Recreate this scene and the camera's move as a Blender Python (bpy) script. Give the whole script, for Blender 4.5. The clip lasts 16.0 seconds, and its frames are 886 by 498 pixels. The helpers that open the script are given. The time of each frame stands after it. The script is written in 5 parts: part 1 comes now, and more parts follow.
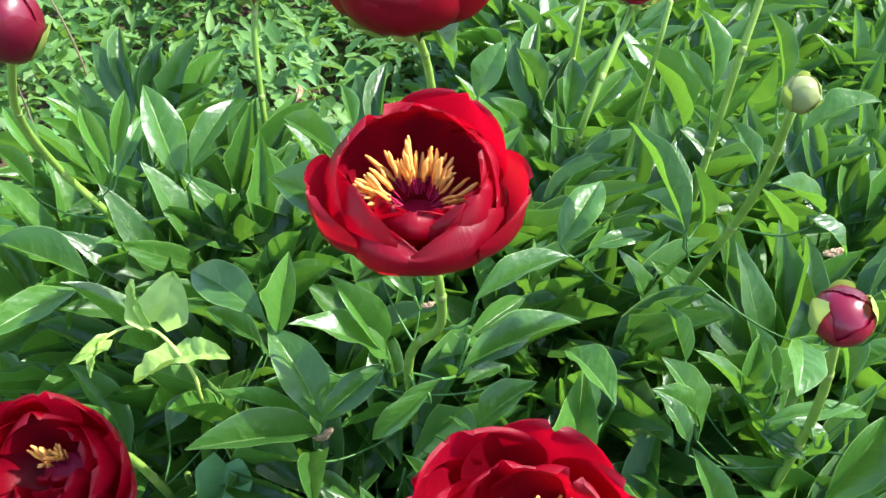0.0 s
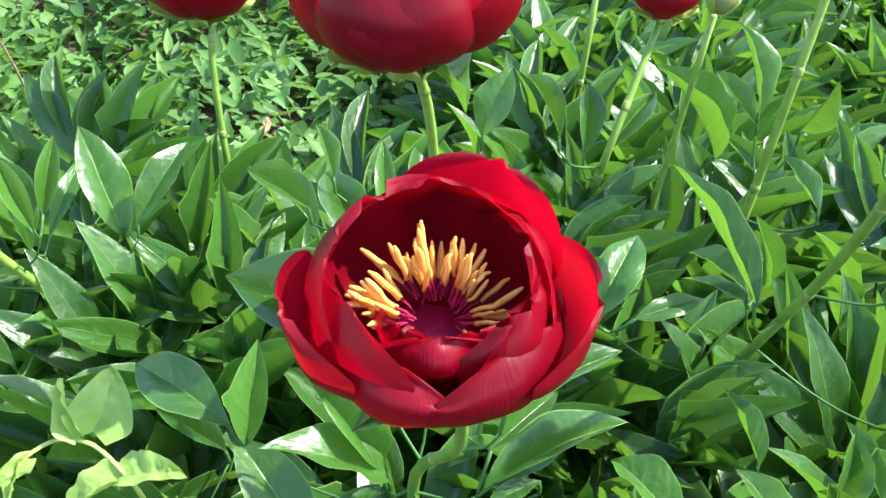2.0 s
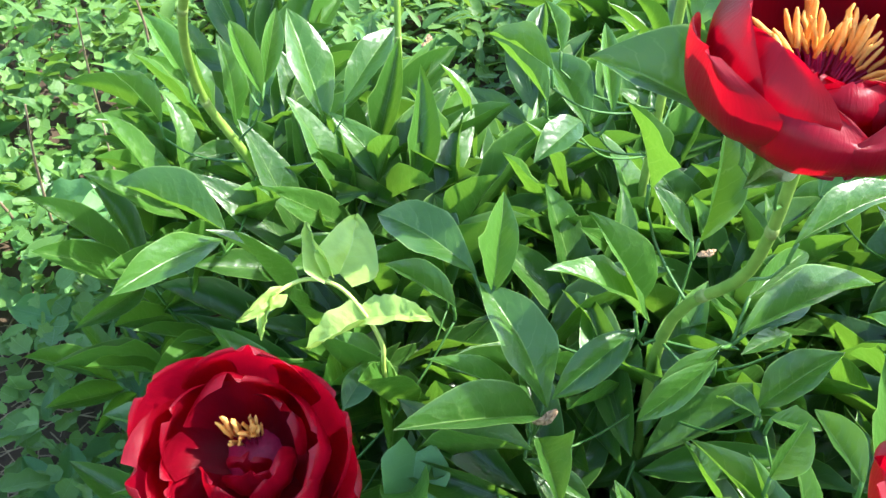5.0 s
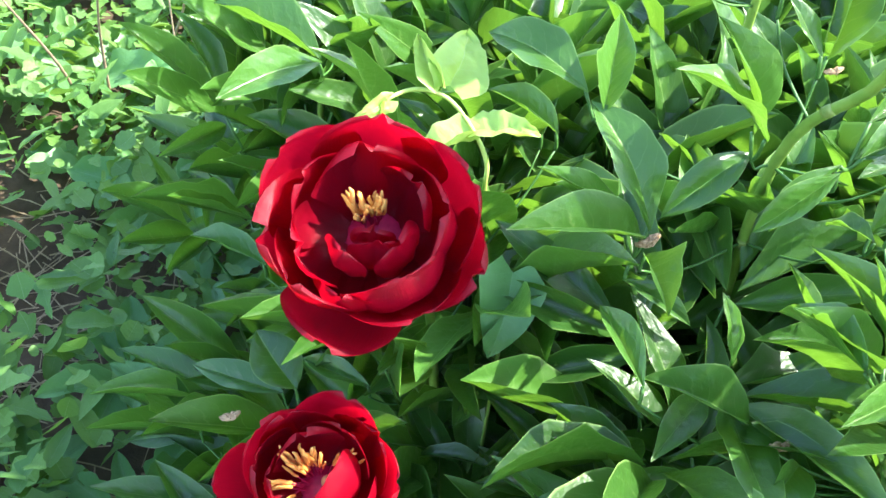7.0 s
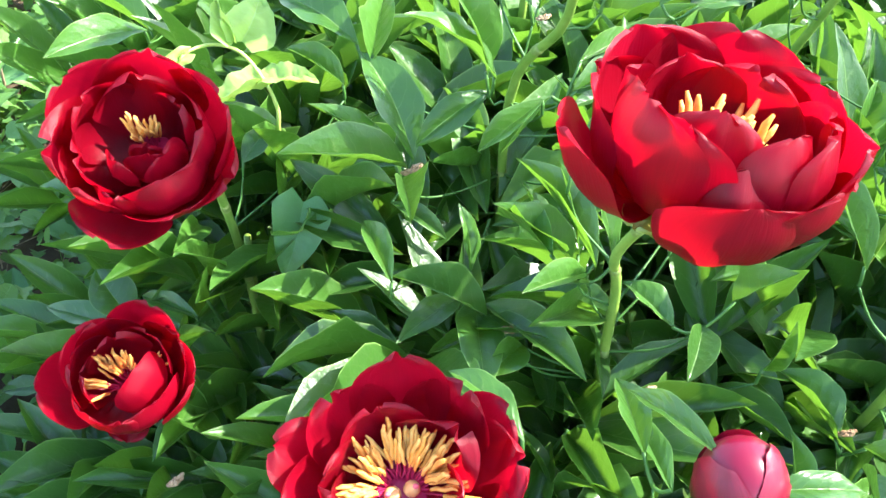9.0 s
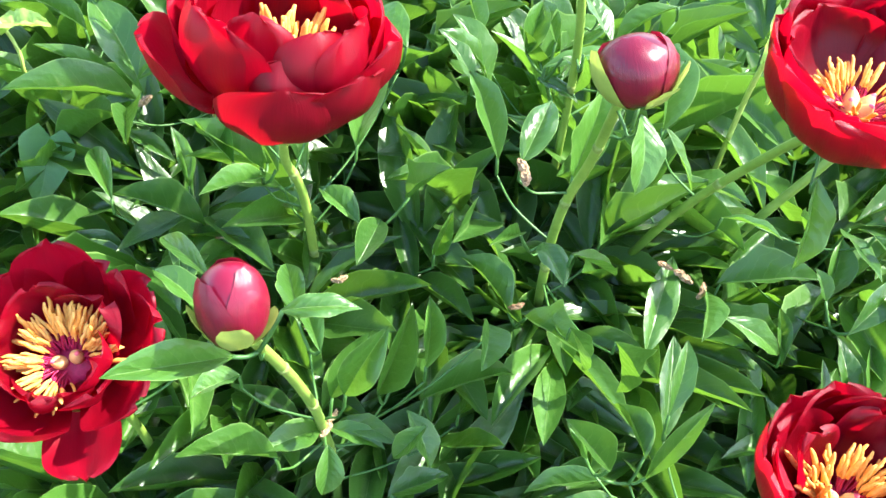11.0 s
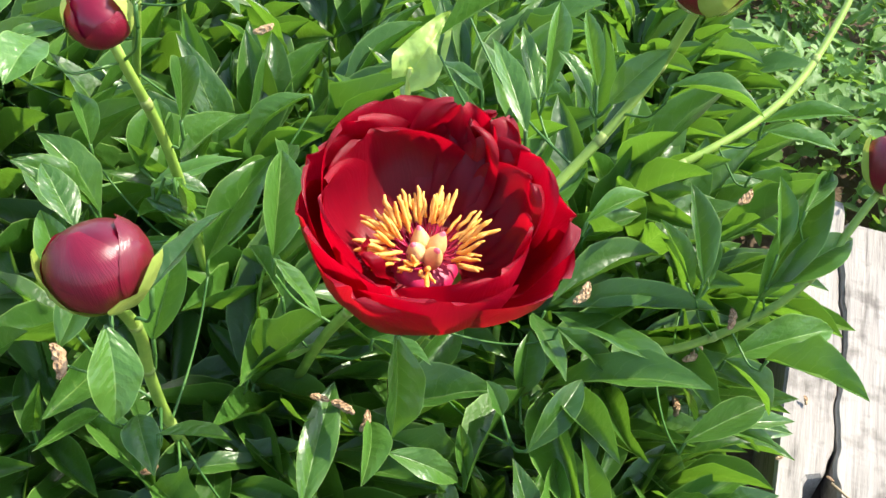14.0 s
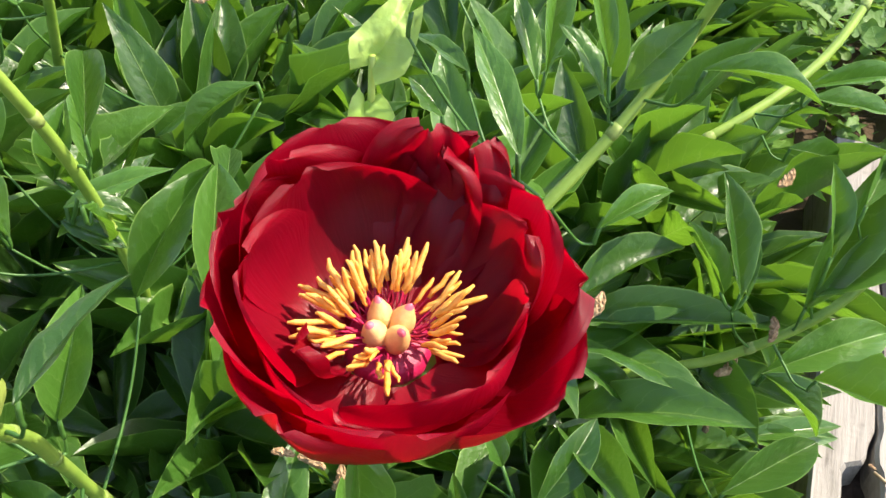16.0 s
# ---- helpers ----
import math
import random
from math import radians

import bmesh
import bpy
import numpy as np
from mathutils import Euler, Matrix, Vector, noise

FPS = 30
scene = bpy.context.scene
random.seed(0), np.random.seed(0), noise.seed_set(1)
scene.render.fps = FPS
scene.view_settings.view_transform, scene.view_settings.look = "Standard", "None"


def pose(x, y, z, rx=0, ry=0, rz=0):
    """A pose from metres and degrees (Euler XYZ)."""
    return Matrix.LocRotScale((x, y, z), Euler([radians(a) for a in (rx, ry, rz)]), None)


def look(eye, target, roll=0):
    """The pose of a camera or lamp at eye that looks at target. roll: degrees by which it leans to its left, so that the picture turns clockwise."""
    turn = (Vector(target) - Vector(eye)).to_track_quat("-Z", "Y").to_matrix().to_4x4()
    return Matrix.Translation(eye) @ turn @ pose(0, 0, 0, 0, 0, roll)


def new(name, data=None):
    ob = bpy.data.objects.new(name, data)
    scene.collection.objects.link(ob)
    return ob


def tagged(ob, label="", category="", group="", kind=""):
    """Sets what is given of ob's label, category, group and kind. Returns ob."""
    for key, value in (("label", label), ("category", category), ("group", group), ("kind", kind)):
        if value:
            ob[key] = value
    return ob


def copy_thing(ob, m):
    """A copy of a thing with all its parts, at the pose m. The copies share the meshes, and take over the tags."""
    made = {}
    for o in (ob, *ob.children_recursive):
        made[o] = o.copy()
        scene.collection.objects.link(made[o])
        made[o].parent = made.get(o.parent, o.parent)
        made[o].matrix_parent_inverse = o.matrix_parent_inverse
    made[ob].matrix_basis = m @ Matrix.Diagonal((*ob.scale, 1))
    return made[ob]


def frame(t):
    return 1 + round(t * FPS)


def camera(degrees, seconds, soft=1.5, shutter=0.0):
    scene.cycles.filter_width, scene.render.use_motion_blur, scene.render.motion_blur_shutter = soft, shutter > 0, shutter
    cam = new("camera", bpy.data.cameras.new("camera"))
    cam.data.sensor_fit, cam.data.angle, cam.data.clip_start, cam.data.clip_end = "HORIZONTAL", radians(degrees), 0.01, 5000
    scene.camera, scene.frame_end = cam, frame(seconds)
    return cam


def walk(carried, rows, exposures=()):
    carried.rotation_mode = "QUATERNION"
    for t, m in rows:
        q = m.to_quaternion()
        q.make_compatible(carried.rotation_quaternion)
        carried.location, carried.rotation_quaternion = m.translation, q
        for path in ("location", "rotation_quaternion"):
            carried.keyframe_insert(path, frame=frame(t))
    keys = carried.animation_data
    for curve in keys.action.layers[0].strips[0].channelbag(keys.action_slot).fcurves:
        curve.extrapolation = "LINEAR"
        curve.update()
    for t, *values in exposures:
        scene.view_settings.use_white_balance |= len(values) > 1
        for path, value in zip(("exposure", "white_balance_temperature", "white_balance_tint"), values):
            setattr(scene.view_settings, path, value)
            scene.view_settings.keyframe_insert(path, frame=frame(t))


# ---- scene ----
cam = camera(49.0, 16.0)
LEVEL = pose(0, 0, 1.03, -4.0) @ pose(0, 0, -1.2)
PATH = [
    (0, (0.055, 0.029, 1.233), (0.033, 1.633, 0.038), 0.5),
    (0.5, (0.044, 0.069, 1.218), (0.034, 1.671, 0.02), 0.9),
    (1, (0.024, 0.107, 1.211), (0.015, 1.717, 0.025), 0.5),
    (1.5, (0.02, 0.136, 1.192), (0.024, 1.745, 0.005), 0.3),
    (2, (0.033, 0.169, 1.183), (0.067, 1.783, 0.002), 0.2),
    (2.5, (0.041, 0.168, 1.185), (0.133, 1.803, 0.037), 1.1),
    (3, (0.029, 0.152, 1.183), (0.169, 1.804, 0.064), 1.9),
    (3.5, (0.017, 0.137, 1.171), (0.162, 1.793, 0.058), 1.4),
    (4, (-0.021, 0.128, 1.148), (0.081, 1.769, 0.01), 1.2),
    (4.5, (-0.059, 0.121, 1.122), (-0.034, 1.762, -0.022), 1.8),
    (5, (-0.1, 0.106, 1.114), (-0.108, 1.729, -0.054), 2.1),
    (5.2, (-0.118, 0.099, 1.105), (-0.136, 1.717, -0.07), 2.5),
    (7.3, (-0.152, 0.042, 1.043), (-0.165, 1.595, -0.217), 5.7),
    (7.5, (-0.139, 0.031, 1.042), (-0.142, 1.581, -0.222), 5.7),
    (8, (-0.105, -0.002, 1.05), (-0.077, 1.564, -0.194), 6.0),
    (8.2, (-0.087, -0.012, 1.053), (-0.044, 1.564, -0.178), 6.1),
    (10.3, (0.053, -0.136, 1.082), (0.138, 1.468, -0.109), 5.5),
    (10.5, (0.074, -0.145, 1.085), (0.185, 1.447, -0.12), 5.7),
    (11, (0.132, -0.154, 1.094), (0.303, 1.404, -0.149), 5.2),
    (11.5, (0.183, -0.155, 1.105), (0.414, 1.391, -0.141), 4.8),
    (12, (0.219, -0.154, 1.11), (0.499, 1.388, -0.132), 4.4),
    (12.5, (0.252, -0.148, 1.113), (0.583, 1.371, -0.145), 4.5),
    (13, (0.289, -0.143, 1.116), (0.657, 1.37, -0.14), 4.6),
    (13.5, (0.302, -0.094, 1.119), (0.683, 1.422, -0.128), 4.1),
    (14, (0.317, -0.044, 1.118), (0.711, 1.469, -0.13), 3.5),
    (14.5, (0.33, -0.007, 1.12), (0.724, 1.501, -0.133), 2.3),
    (15, (0.344, 0.021, 1.116), (0.733, 1.515, -0.156), 1.8),
    (15.5, (0.347, 0.041, 1.102), (0.72, 1.505, -0.209), 1.3),
    (16, (0.359, 0.07, 1.089), (0.715, 1.481, -0.282), 1.4),
]
walk(cam, [(t, LEVEL @ look(eye, target, roll)) for t, eye, target, roll in PATH], exposures=[(0.0, 2.0, 6150, 10), (3.5, 1.97, 6150, 10), (5.0, 2.3, 6200, 10), (7.5, 2.82, 6300, 10), (8.5, 2.82, 6300, 10), (10.5, 2.74, 6350, 10), (12.0, 2.44, 6450, 10), (14.0, 1.83, 6900, 10), (16.0, 1.68, 7400, 12)])

# ---------------------------------------------------------------- light
world = bpy.data.worlds.new("sky")
world.use_nodes = True
scene.world = world
SUN_TO = Vector((0.72, 0.08, 0.84)).normalized()
wn = world.node_tree.nodes
sky = wn.new("ShaderNodeTexSky")
sky.sky_type, sky.sun_disc = "NISHITA", False
sky.sun_elevation = math.asin(SUN_TO.z)
sky.sun_rotation = math.atan2(SUN_TO.x, SUN_TO.y)
wn["Background"].inputs["Strength"].default_value = 0.15
world.node_tree.links.new(sky.outputs[0], wn["Background"].inputs["Color"])
sun = new("sun", bpy.data.lights.new("sun", "SUN"))
sun.data.energy, sun.data.angle, sun.data.color = 3.0, radians(0.53), (1.0, 0.95, 0.86)
sun.matrix_world = look(SUN_TO * 20, (0, 0, 0))


# ---------------------------------------------------------------- materials
def material(name):
    m = bpy.data.materials.new(name)
    m.use_nodes = True
    t = m.node_tree
    return m, t, t.nodes["Principled BSDF"]


def node(t, kind, **values):
    n = t.nodes.new("ShaderNode" + kind)
    for key, value in values.items():
        n.inputs[key].default_value = value
    return n


def ramp(t, fac, stops):
    r = t.nodes.new("ShaderNodeValToRGB")
    while len(r.color_ramp.elements) < len(stops):
        r.color_ramp.elements.new(0.5)
    for e, (p, c) in zip(r.color_ramp.elements, stops):
        e.position, e.color = p, (*c, 1)
    t.links.new(fac, r.inputs[0])
    return r.outputs[0]


def maths(t, op, a, b=None, clamp=False):
    n = t.nodes.new("ShaderNodeMath")
    n.operation, n.use_clamp = op, clamp
    for i, v in enumerate((a, b)):
        if v is None:
            continue
        if isinstance(v, (int, float)):
            n.inputs[i].default_value = v
        else:
            t.links.new(v, n.inputs[i])
    return n.outputs[0]


def mixed(t, fac, a, b, blend="MIX"):
    n = t.nodes.new("ShaderNodeMix")
    n.data_type, n.blend_type = "RGBA", blend
    for key, v in ((0, fac), (6, a), (7, b)):
        if isinstance(v, (int, float)):
            n.inputs[key].default_value = v
        elif isinstance(v, tuple):
            n.inputs[key].default_value = (*v, 1)
        else:
            t.links.new(v, n.inputs[key])
    return n.outputs[2]


def see_through(t, bsdf, colour, amount):
    """Adds light that passes through a thin sheet."""
    out = t.nodes["Material Output"]
    tr, mix = node(t, "BsdfTranslucent"), node(t, "MixShader", Fac=amount)
    if isinstance(colour, tuple):
        tr.inputs["Color"].default_value = (*colour, 1)
    else:
        t.links.new(colour, tr.inputs["Color"])
    t.links.new(bsdf.outputs[0], mix.inputs[1])
    t.links.new(tr.outputs[0], mix.inputs[2])
    t.links.new(mix.outputs[0], out.inputs[0])


def bumped(t, bsdf, height, strength, distance):
    b = node(t, "Bump", Strength=strength, Distance=distance)
    t.links.new(height, b.inputs["Height"])
    t.links.new(b.outputs[0], bsdf.inputs["Normal"])


def leaf_material(name, dark, light, vein, through_colour, rough, amount=0.33, veins=9.0, islands=False, shine=0.5):
    """A leaf whose UV runs along (u) and across (v, -1 to 1) the blade."""
    m, t, p = material(name)
    uv = t.nodes.new("ShaderNodeUVMap")
    sep = t.nodes.new("ShaderNodeSeparateXYZ")
    t.links.new(uv.outputs[0], sep.inputs[0])
    u, v = sep.outputs[0], maths(t, "ABSOLUTE", maths(t, "SUBTRACT", maths(t, "MULTIPLY", sep.outputs[1], 2.0), 1.0))
    rib = maths(t, "SUBTRACT", 1.0, maths(t, "DIVIDE", v, maths(t, "ADD", 0.018, maths(t, "MULTIPLY", u, 0.03))), True)
    wob = node(t, "TexNoise", Scale=6.0, Detail=2.0)
    arc = maths(t, "MULTIPLY", maths(t, "POWER", v, 1.4), veins * 0.26)
    side = maths(t, "ADD", maths(t, "SUBTRACT", maths(t, "MULTIPLY", u, veins), arc), maths(t, "MULTIPLY", wob.outputs[0], 0.9))
    saw = maths(t, "ABSOLUTE", maths(t, "SUBTRACT", maths(t, "FRACT", side), 0.5))
    fade = maths(t, "SUBTRACT", 1.0, maths(t, "MULTIPLY", v, 0.85), True)
    lateral = maths(t, "MULTIPLY", maths(t, "SUBTRACT", 1.0, maths(t, "DIVIDE", saw, 0.06), True), fade)
    quilt = maths(t, "MULTIPLY", saw, fade)
    edge = maths(t, "MULTIPLY", maths(t, "SUBTRACT", v, 0.94, True), 18.0, True)
    line = maths(t, "ADD", maths(t, "MULTIPLY", lateral, 0.24), maths(t, "ADD", maths(t, "MULTIPLY", rib, 0.50), maths(t, "MULTIPLY", edge, 0.6)), True)
    if islands:
        rnd = t.nodes.new("ShaderNodeNewGeometry").outputs["Random Per Island"]
    else:
        rnd = t.nodes.new("ShaderNodeObjectInfo").outputs["Random"]
    spots, fine = node(t, "TexNoise", Scale=30.0, Detail=4.0), node(t, "TexNoise", Scale=190.0, Detail=4.0)
    place = named_position(t)
    t.links.new(uv.outputs[0], wob.inputs["Vector"])
    t.links.new(place, spots.inputs["Vector"])
    t.links.new(place, fine.inputs["Vector"])
    tone = maths(t, "ADD", maths(t, "MULTIPLY", rnd, 0.62), maths(t, "MULTIPLY", spots.outputs[0], 0.42), True)
    body = ramp(t, tone, [(0.12, dark), (0.9, light)])
    body = mixed(t, maths(t, "MULTIPLY", fine.outputs[0], 0.22), body, tuple(c * 0.6 for c in dark))
    col = mixed(t, line, body, vein)
    t.links.new(col, p.inputs["Base Color"])
    gloss = maths(t, "ADD", maths(t, "MULTIPLY", spots.outputs[0], 0.22), rough - 0.10)
    t.links.new(gloss, p.inputs["Roughness"])
    p.inputs["Specular IOR Level"].default_value = shine
    relief = maths(t, "ADD", maths(t, "SUBTRACT", maths(t, "MULTIPLY", quilt, 0.42), maths(t, "MULTIPLY", rib, 0.25)), maths(t, "ADD", maths(t, "MULTIPLY", spots.outputs[0], 0.9), maths(t, "MULTIPLY", fine.outputs[0], 0.55)))
    bumped(t, p, relief, 0.6, 0.0022)
    lit = mixed(t, rnd, through_colour, tuple(c * 0.72 for c in through_colour))
    see_through(t, p, mixed(t, maths(t, "ADD", maths(t, "MULTIPLY", lateral, 0.35), maths(t, "MULTIPLY", rib, 0.5), True), lit, vein), amount)
    return m


def named_position(t):
    n = t.nodes.new("ShaderNodeNewGeometry")
    n.name = "pos"
    return n.outputs[0]


LEAF = leaf_material("peony_leaf", (0.013, 0.050, 0.008), (0.073, 0.188, 0.026), (0.28, 0.45, 0.12), (0.23, 0.50, 0.036), 0.34, 0.28, 7.0, False, 0.60)
YOUNG = leaf_material("vine_leaf", (0.32, 0.52, 0.10), (0.50, 0.70, 0.20), (0.52, 0.66, 0.24), (0.56, 0.72, 0.12), 0.45, 0.4, 7.0)
WEED = leaf_material("weed_leaf", (0.030, 0.100, 0.018), (0.165, 0.315, 0.065), (0.24, 0.40, 0.12), (0.28, 0.50, 0.05), 0.5, 0.3, 5.0, True, 0.4)
DOCK = leaf_material("dock_leaf", (0.07, 0.21, 0.06), (0.17, 0.36, 0.12), (0.22, 0.40, 0.14), (0.24, 0.48, 0.05), 0.45, 0.3, 8.0)


def petal_material(name, deep, bright, glow, rough=0.40, amount=0.34, relief=0.30, shine=0.28):
    m, t, p = material(name)
    uv = t.nodes.new("ShaderNodeUVMap")
    stretch = t.nodes.new("ShaderNodeMapping")
    stretch.inputs["Scale"].default_value = (1.2, 26.0, 1.0)
    t.links.new(uv.outputs[0], stretch.inputs[0])
    streak = node(t, "TexNoise", Scale=2.2, Detail=4.0, Roughness=0.6)
    t.links.new(stretch.outputs[0], streak.inputs["Vector"])
    cloud = node(t, "TexNoise", Scale=60.0, Detail=3.0)
    t.links.new(named_position(t), cloud.inputs["Vector"])
    rnd = t.nodes.new("ShaderNodeObjectInfo").outputs["Random"]
    tone = maths(t, "ADD", maths(t, "MULTIPLY", streak.outputs[0], 0.55), maths(t, "ADD", maths(t, "MULTIPLY", cloud.outputs[0], 0.2), maths(t, "MULTIPLY", rnd, 0.25)), True)
    sep = t.nodes.new("ShaderNodeSeparateXYZ")
    t.links.new(uv.outputs[0], sep.inputs[0])
    rim = maths(t, "MULTIPLY", maths(t, "SUBTRACT", sep.outputs[0], 0.975, True), 10.0, True)
    skin = mixed(t, rim, ramp(t, tone, [(0.25, deep), (0.8, bright)]), tuple(min(1.0, c * 1.2 + 0.05) for c in bright))
    t.links.new(skin, p.inputs["Base Color"])
    p.inputs["Roughness"].default_value, p.inputs["Specular IOR Level"].default_value = rough, shine
    bumped(t, p, streak.outputs[0], relief, 0.0014)
    see_through(t, p, glow, amount)
    return m


PETAL = petal_material("petal", (0.100, 0.0007, 0.006), (0.30, 0.0018, 0.016), (0.72, 0.002, 0.021), 0.36, 0.33, 0.34, 0.25)
BUD = petal_material("bud_petal", (0.065, 0.0015, 0.010), (0.25, 0.005, 0.028), (0.5, 0.01, 0.04), 0.30, 0.14, 0.24, 0.5)
BUDGREEN = petal_material("bud_green", (0.15, 0.20, 0.06), (0.32, 0.33, 0.13), (0.4, 0.5, 0.1), 0.35, 0.12)


def plain(name, a, b, scale, rough, depth=0.0006, spec=0.4, detail=5.0, through_colour=None):
    m, t, p = material(name)
    n = node(t, "TexNoise", Scale=scale, Detail=detail, Roughness=0.62)
    t.links.new(named_position(t), n.inputs["Vector"])
    rnd = t.nodes.new("ShaderNodeObjectInfo").outputs["Random"]
    tone = maths(t, "ADD", maths(t, "MULTIPLY", n.outputs[0], 0.8), maths(t, "MULTIPLY", rnd, 0.2))
    t.links.new(ramp(t, tone, [(0.3, a), (0.75, b)]), p.inputs["Base Color"])
    p.inputs["Roughness"].default_value, p.inputs["Specular IOR Level"].default_value = rough, spec
    bumped(t, p, n.outputs[0], 0.6, depth)
    if through_colour:
        see_through(t, p, through_colour, 0.25)
    return m


STEM = plain("peony_stem", (0.13, 0.24, 0.032), (0.27, 0.39, 0.068), 60.0, 0.42)
PETIOLE = plain("peony_leaf_stalk", (0.03, 0.10, 0.018), (0.08, 0.19, 0.036), 60.0, 0.45)
NODE = plain("stem_node", (0.14, 0.22, 0.04), (0.30, 0.36, 0.10), 200.0, 0.6)
SEPAL = plain("sepal", (0.22, 0.33, 0.05), (0.43, 0.52, 0.13), 70.0, 0.38, 0.0006, 0.4, 4.0, (0.5, 0.6, 0.1))
VINE_STEM = plain("vine_stem", (0.34, 0.46, 0.08), (0.52, 0.62, 0.16), 80.0, 0.45)
ANTHER = plain("anther", (0.88, 0.38, 0.05), (0.98, 0.66, 0.20), 500.0, 0.6, 0.0005, 0.3, 4.0, (0.9, 0.5, 0.08))
FILAMENT = plain("filament", (0.30, 0.004, 0.04), (0.55, 0.02, 0.10), 300.0, 0.45)
CARPEL = plain("carpel", (0.68, 0.34, 0.12), (0.82, 0.56, 0.25), 260.0, 0.5)
STIGMA = plain("stigma", (0.62, 0.07, 0.12), (0.80, 0.20, 0.24), 400.0, 0.4)
DRY = plain("dry_flower", (0.17, 0.09, 0.04), (0.58, 0.40, 0.23), 260.0, 0.85, 0.002)
TWIG = plain("dry_twig", (0.14, 0.09, 0.05), (0.36, 0.26, 0.16), 120.0, 0.85, 0.001)
STRAW = plain("straw", (0.20, 0.14, 0.08), (0.44, 0.34, 0.21), 90.0, 0.8)
SOIL = plain("soil", (0.035, 0.025, 0.017), (0.12, 0.085, 0.055), 22.0, 0.95, 0.02, 0.15, 9.0)


def timber_material():
    m, t, p = material("weathered_timber")
    co = t.nodes.new("ShaderNodeTexCoord")
    mp = t.nodes.new("ShaderNodeMapping")
    mp.inputs["Scale"].default_value = (3.0, 60.0, 60.0)
    t.links.new(co.outputs["Object"], mp.inputs[0])
    grain = node(t, "TexNoise", Scale=1.6, Detail=7.0, Roughness=0.62)
    t.links.new(mp.outputs[0], grain.inputs["Vector"])
    stain = node(t, "TexNoise", Scale=26.0, Detail=5.0, Roughness=0.6)
    t.links.new(co.outputs["Object"], stain.inputs["Vector"])
    wood = ramp(t, grain.outputs[0], [(0.30, (0.08, 0.069, 0.058)), (0.43, (0.23, 0.210, 0.183)), (0.75, (0.33, 0.305, 0.273))])
    dirt = ramp(t, stain.outputs[0], [(0.30, (0.35, 0.33, 0.31)), (0.46, (1, 1, 1))])
    t.links.new(mixed(t, 0.8, wood, dirt, "MULTIPLY"), p.inputs["Base Color"])
    p.inputs["Roughness"].default_value = 0.8
    bumped(t, p, grain.outputs[0], 0.8, 0.004)
    return m


TIMBER = timber_material()
ROT = plain("rotten_wood", (0.02, 0.014, 0.01), (0.08, 0.05, 0.035), 90.0, 0.95, 0.006)


# ---------------------------------------------------------------- building helpers
def sheet(name, points, nu, nv, mat, smooth=True):
    """A mesh from a grid of (nu + 1) x (nv + 1) points, with UV along and across."""
    faces = [(i * (nv + 1) + j, i * (nv + 1) + j + 1, (i + 1) * (nv + 1) + j + 1, (i + 1) * (nv + 1) + j) for i in range(nu) for j in range(nv)]
    me = bpy.data.meshes.new(name)
    me.from_pydata([tuple(p) for p in points], [], faces)
    uv = me.uv_layers.new(name="UVMap")
    coords = [(i / nu, j / nv) for i in range(nu + 1) for j in range(nv + 1)]
    uv.data.foreach_set("uv", [c for loop in me.loops for c in coords[loop.vertex_index]])
    me.materials.append(mat)
    if smooth:
        me.polygons.foreach_set("use_smooth", [True] * len(me.polygons))
    me.update()
    return me


def child(name, me, parent, m=None, label=""):
    ob = new(name, me)
    ob.parent = parent
    if m is not None:
        ob.matrix_basis = m
    return tagged(ob, label)


def part(name, bm, mat, parent, label="", smooth=True):
    me = bpy.data.meshes.new(name)
    if smooth:
        for face in bm.faces:
            face.smooth = True
    bm.to_mesh(me)
    bm.free()
    me.materials.append(mat)
    return child(name, me, parent, None, label)


def thing(name, at, label, category, group="", kind=""):
    ob = new(name)
    ob.empty_display_size = 0.02
    ob.location = at
    return tagged(ob, label, category, group, kind)


def smooth_line(points, steps=6):
    """A Catmull-Rom line through the points."""
    pts = [Vector(p) for p in points]
    ext = [pts[0] * 2 - pts[1]] + pts + [pts[-1] * 2 - pts[-2]]
    line = []
    for a, b, c, d in zip(ext, ext[1:], ext[2:], ext[3:]):
        for k in range(steps):
            s = k / steps
            line.append(0.5 * ((2 * b) + (c - a) * s + (2 * a - 5 * b + 4 * c - d) * s * s + (3 * b - a - 3 * c + d) * s ** 3))
    return line + [pts[-1]]


def tube(bm, line, radius, sides=7, cap=True, knobs=0.0):
    """A round rod along a line; radius is a function of 0 to 1."""
    rings, n = [], len(line)
    for i, p in enumerate(line):
        d = (line[min(i + 1, n - 1)] - line[max(i - 1, 0)]).normalized()
        side = d.cross(Vector((0.3, 0.9, 0.31))).normalized()
        up = side.cross(d)
        r = radius(i / (n - 1)) * (1 + knobs * random.uniform(-1, 1))
        rings.append([bm.verts.new(p + (side * math.cos(a) + up * math.sin(a)) * r) for a in (k * math.tau / sides for k in range(sides))])
    for a, b in zip(rings, rings[1:]):
        for k in range(sides):
            bm.faces.new((a[k], a[(k + 1) % sides], b[(k + 1) % sides], b[k]))
    if cap:
        bm.faces.new(rings[0][::-1])
        bm.faces.new(rings[-1])
    return rings

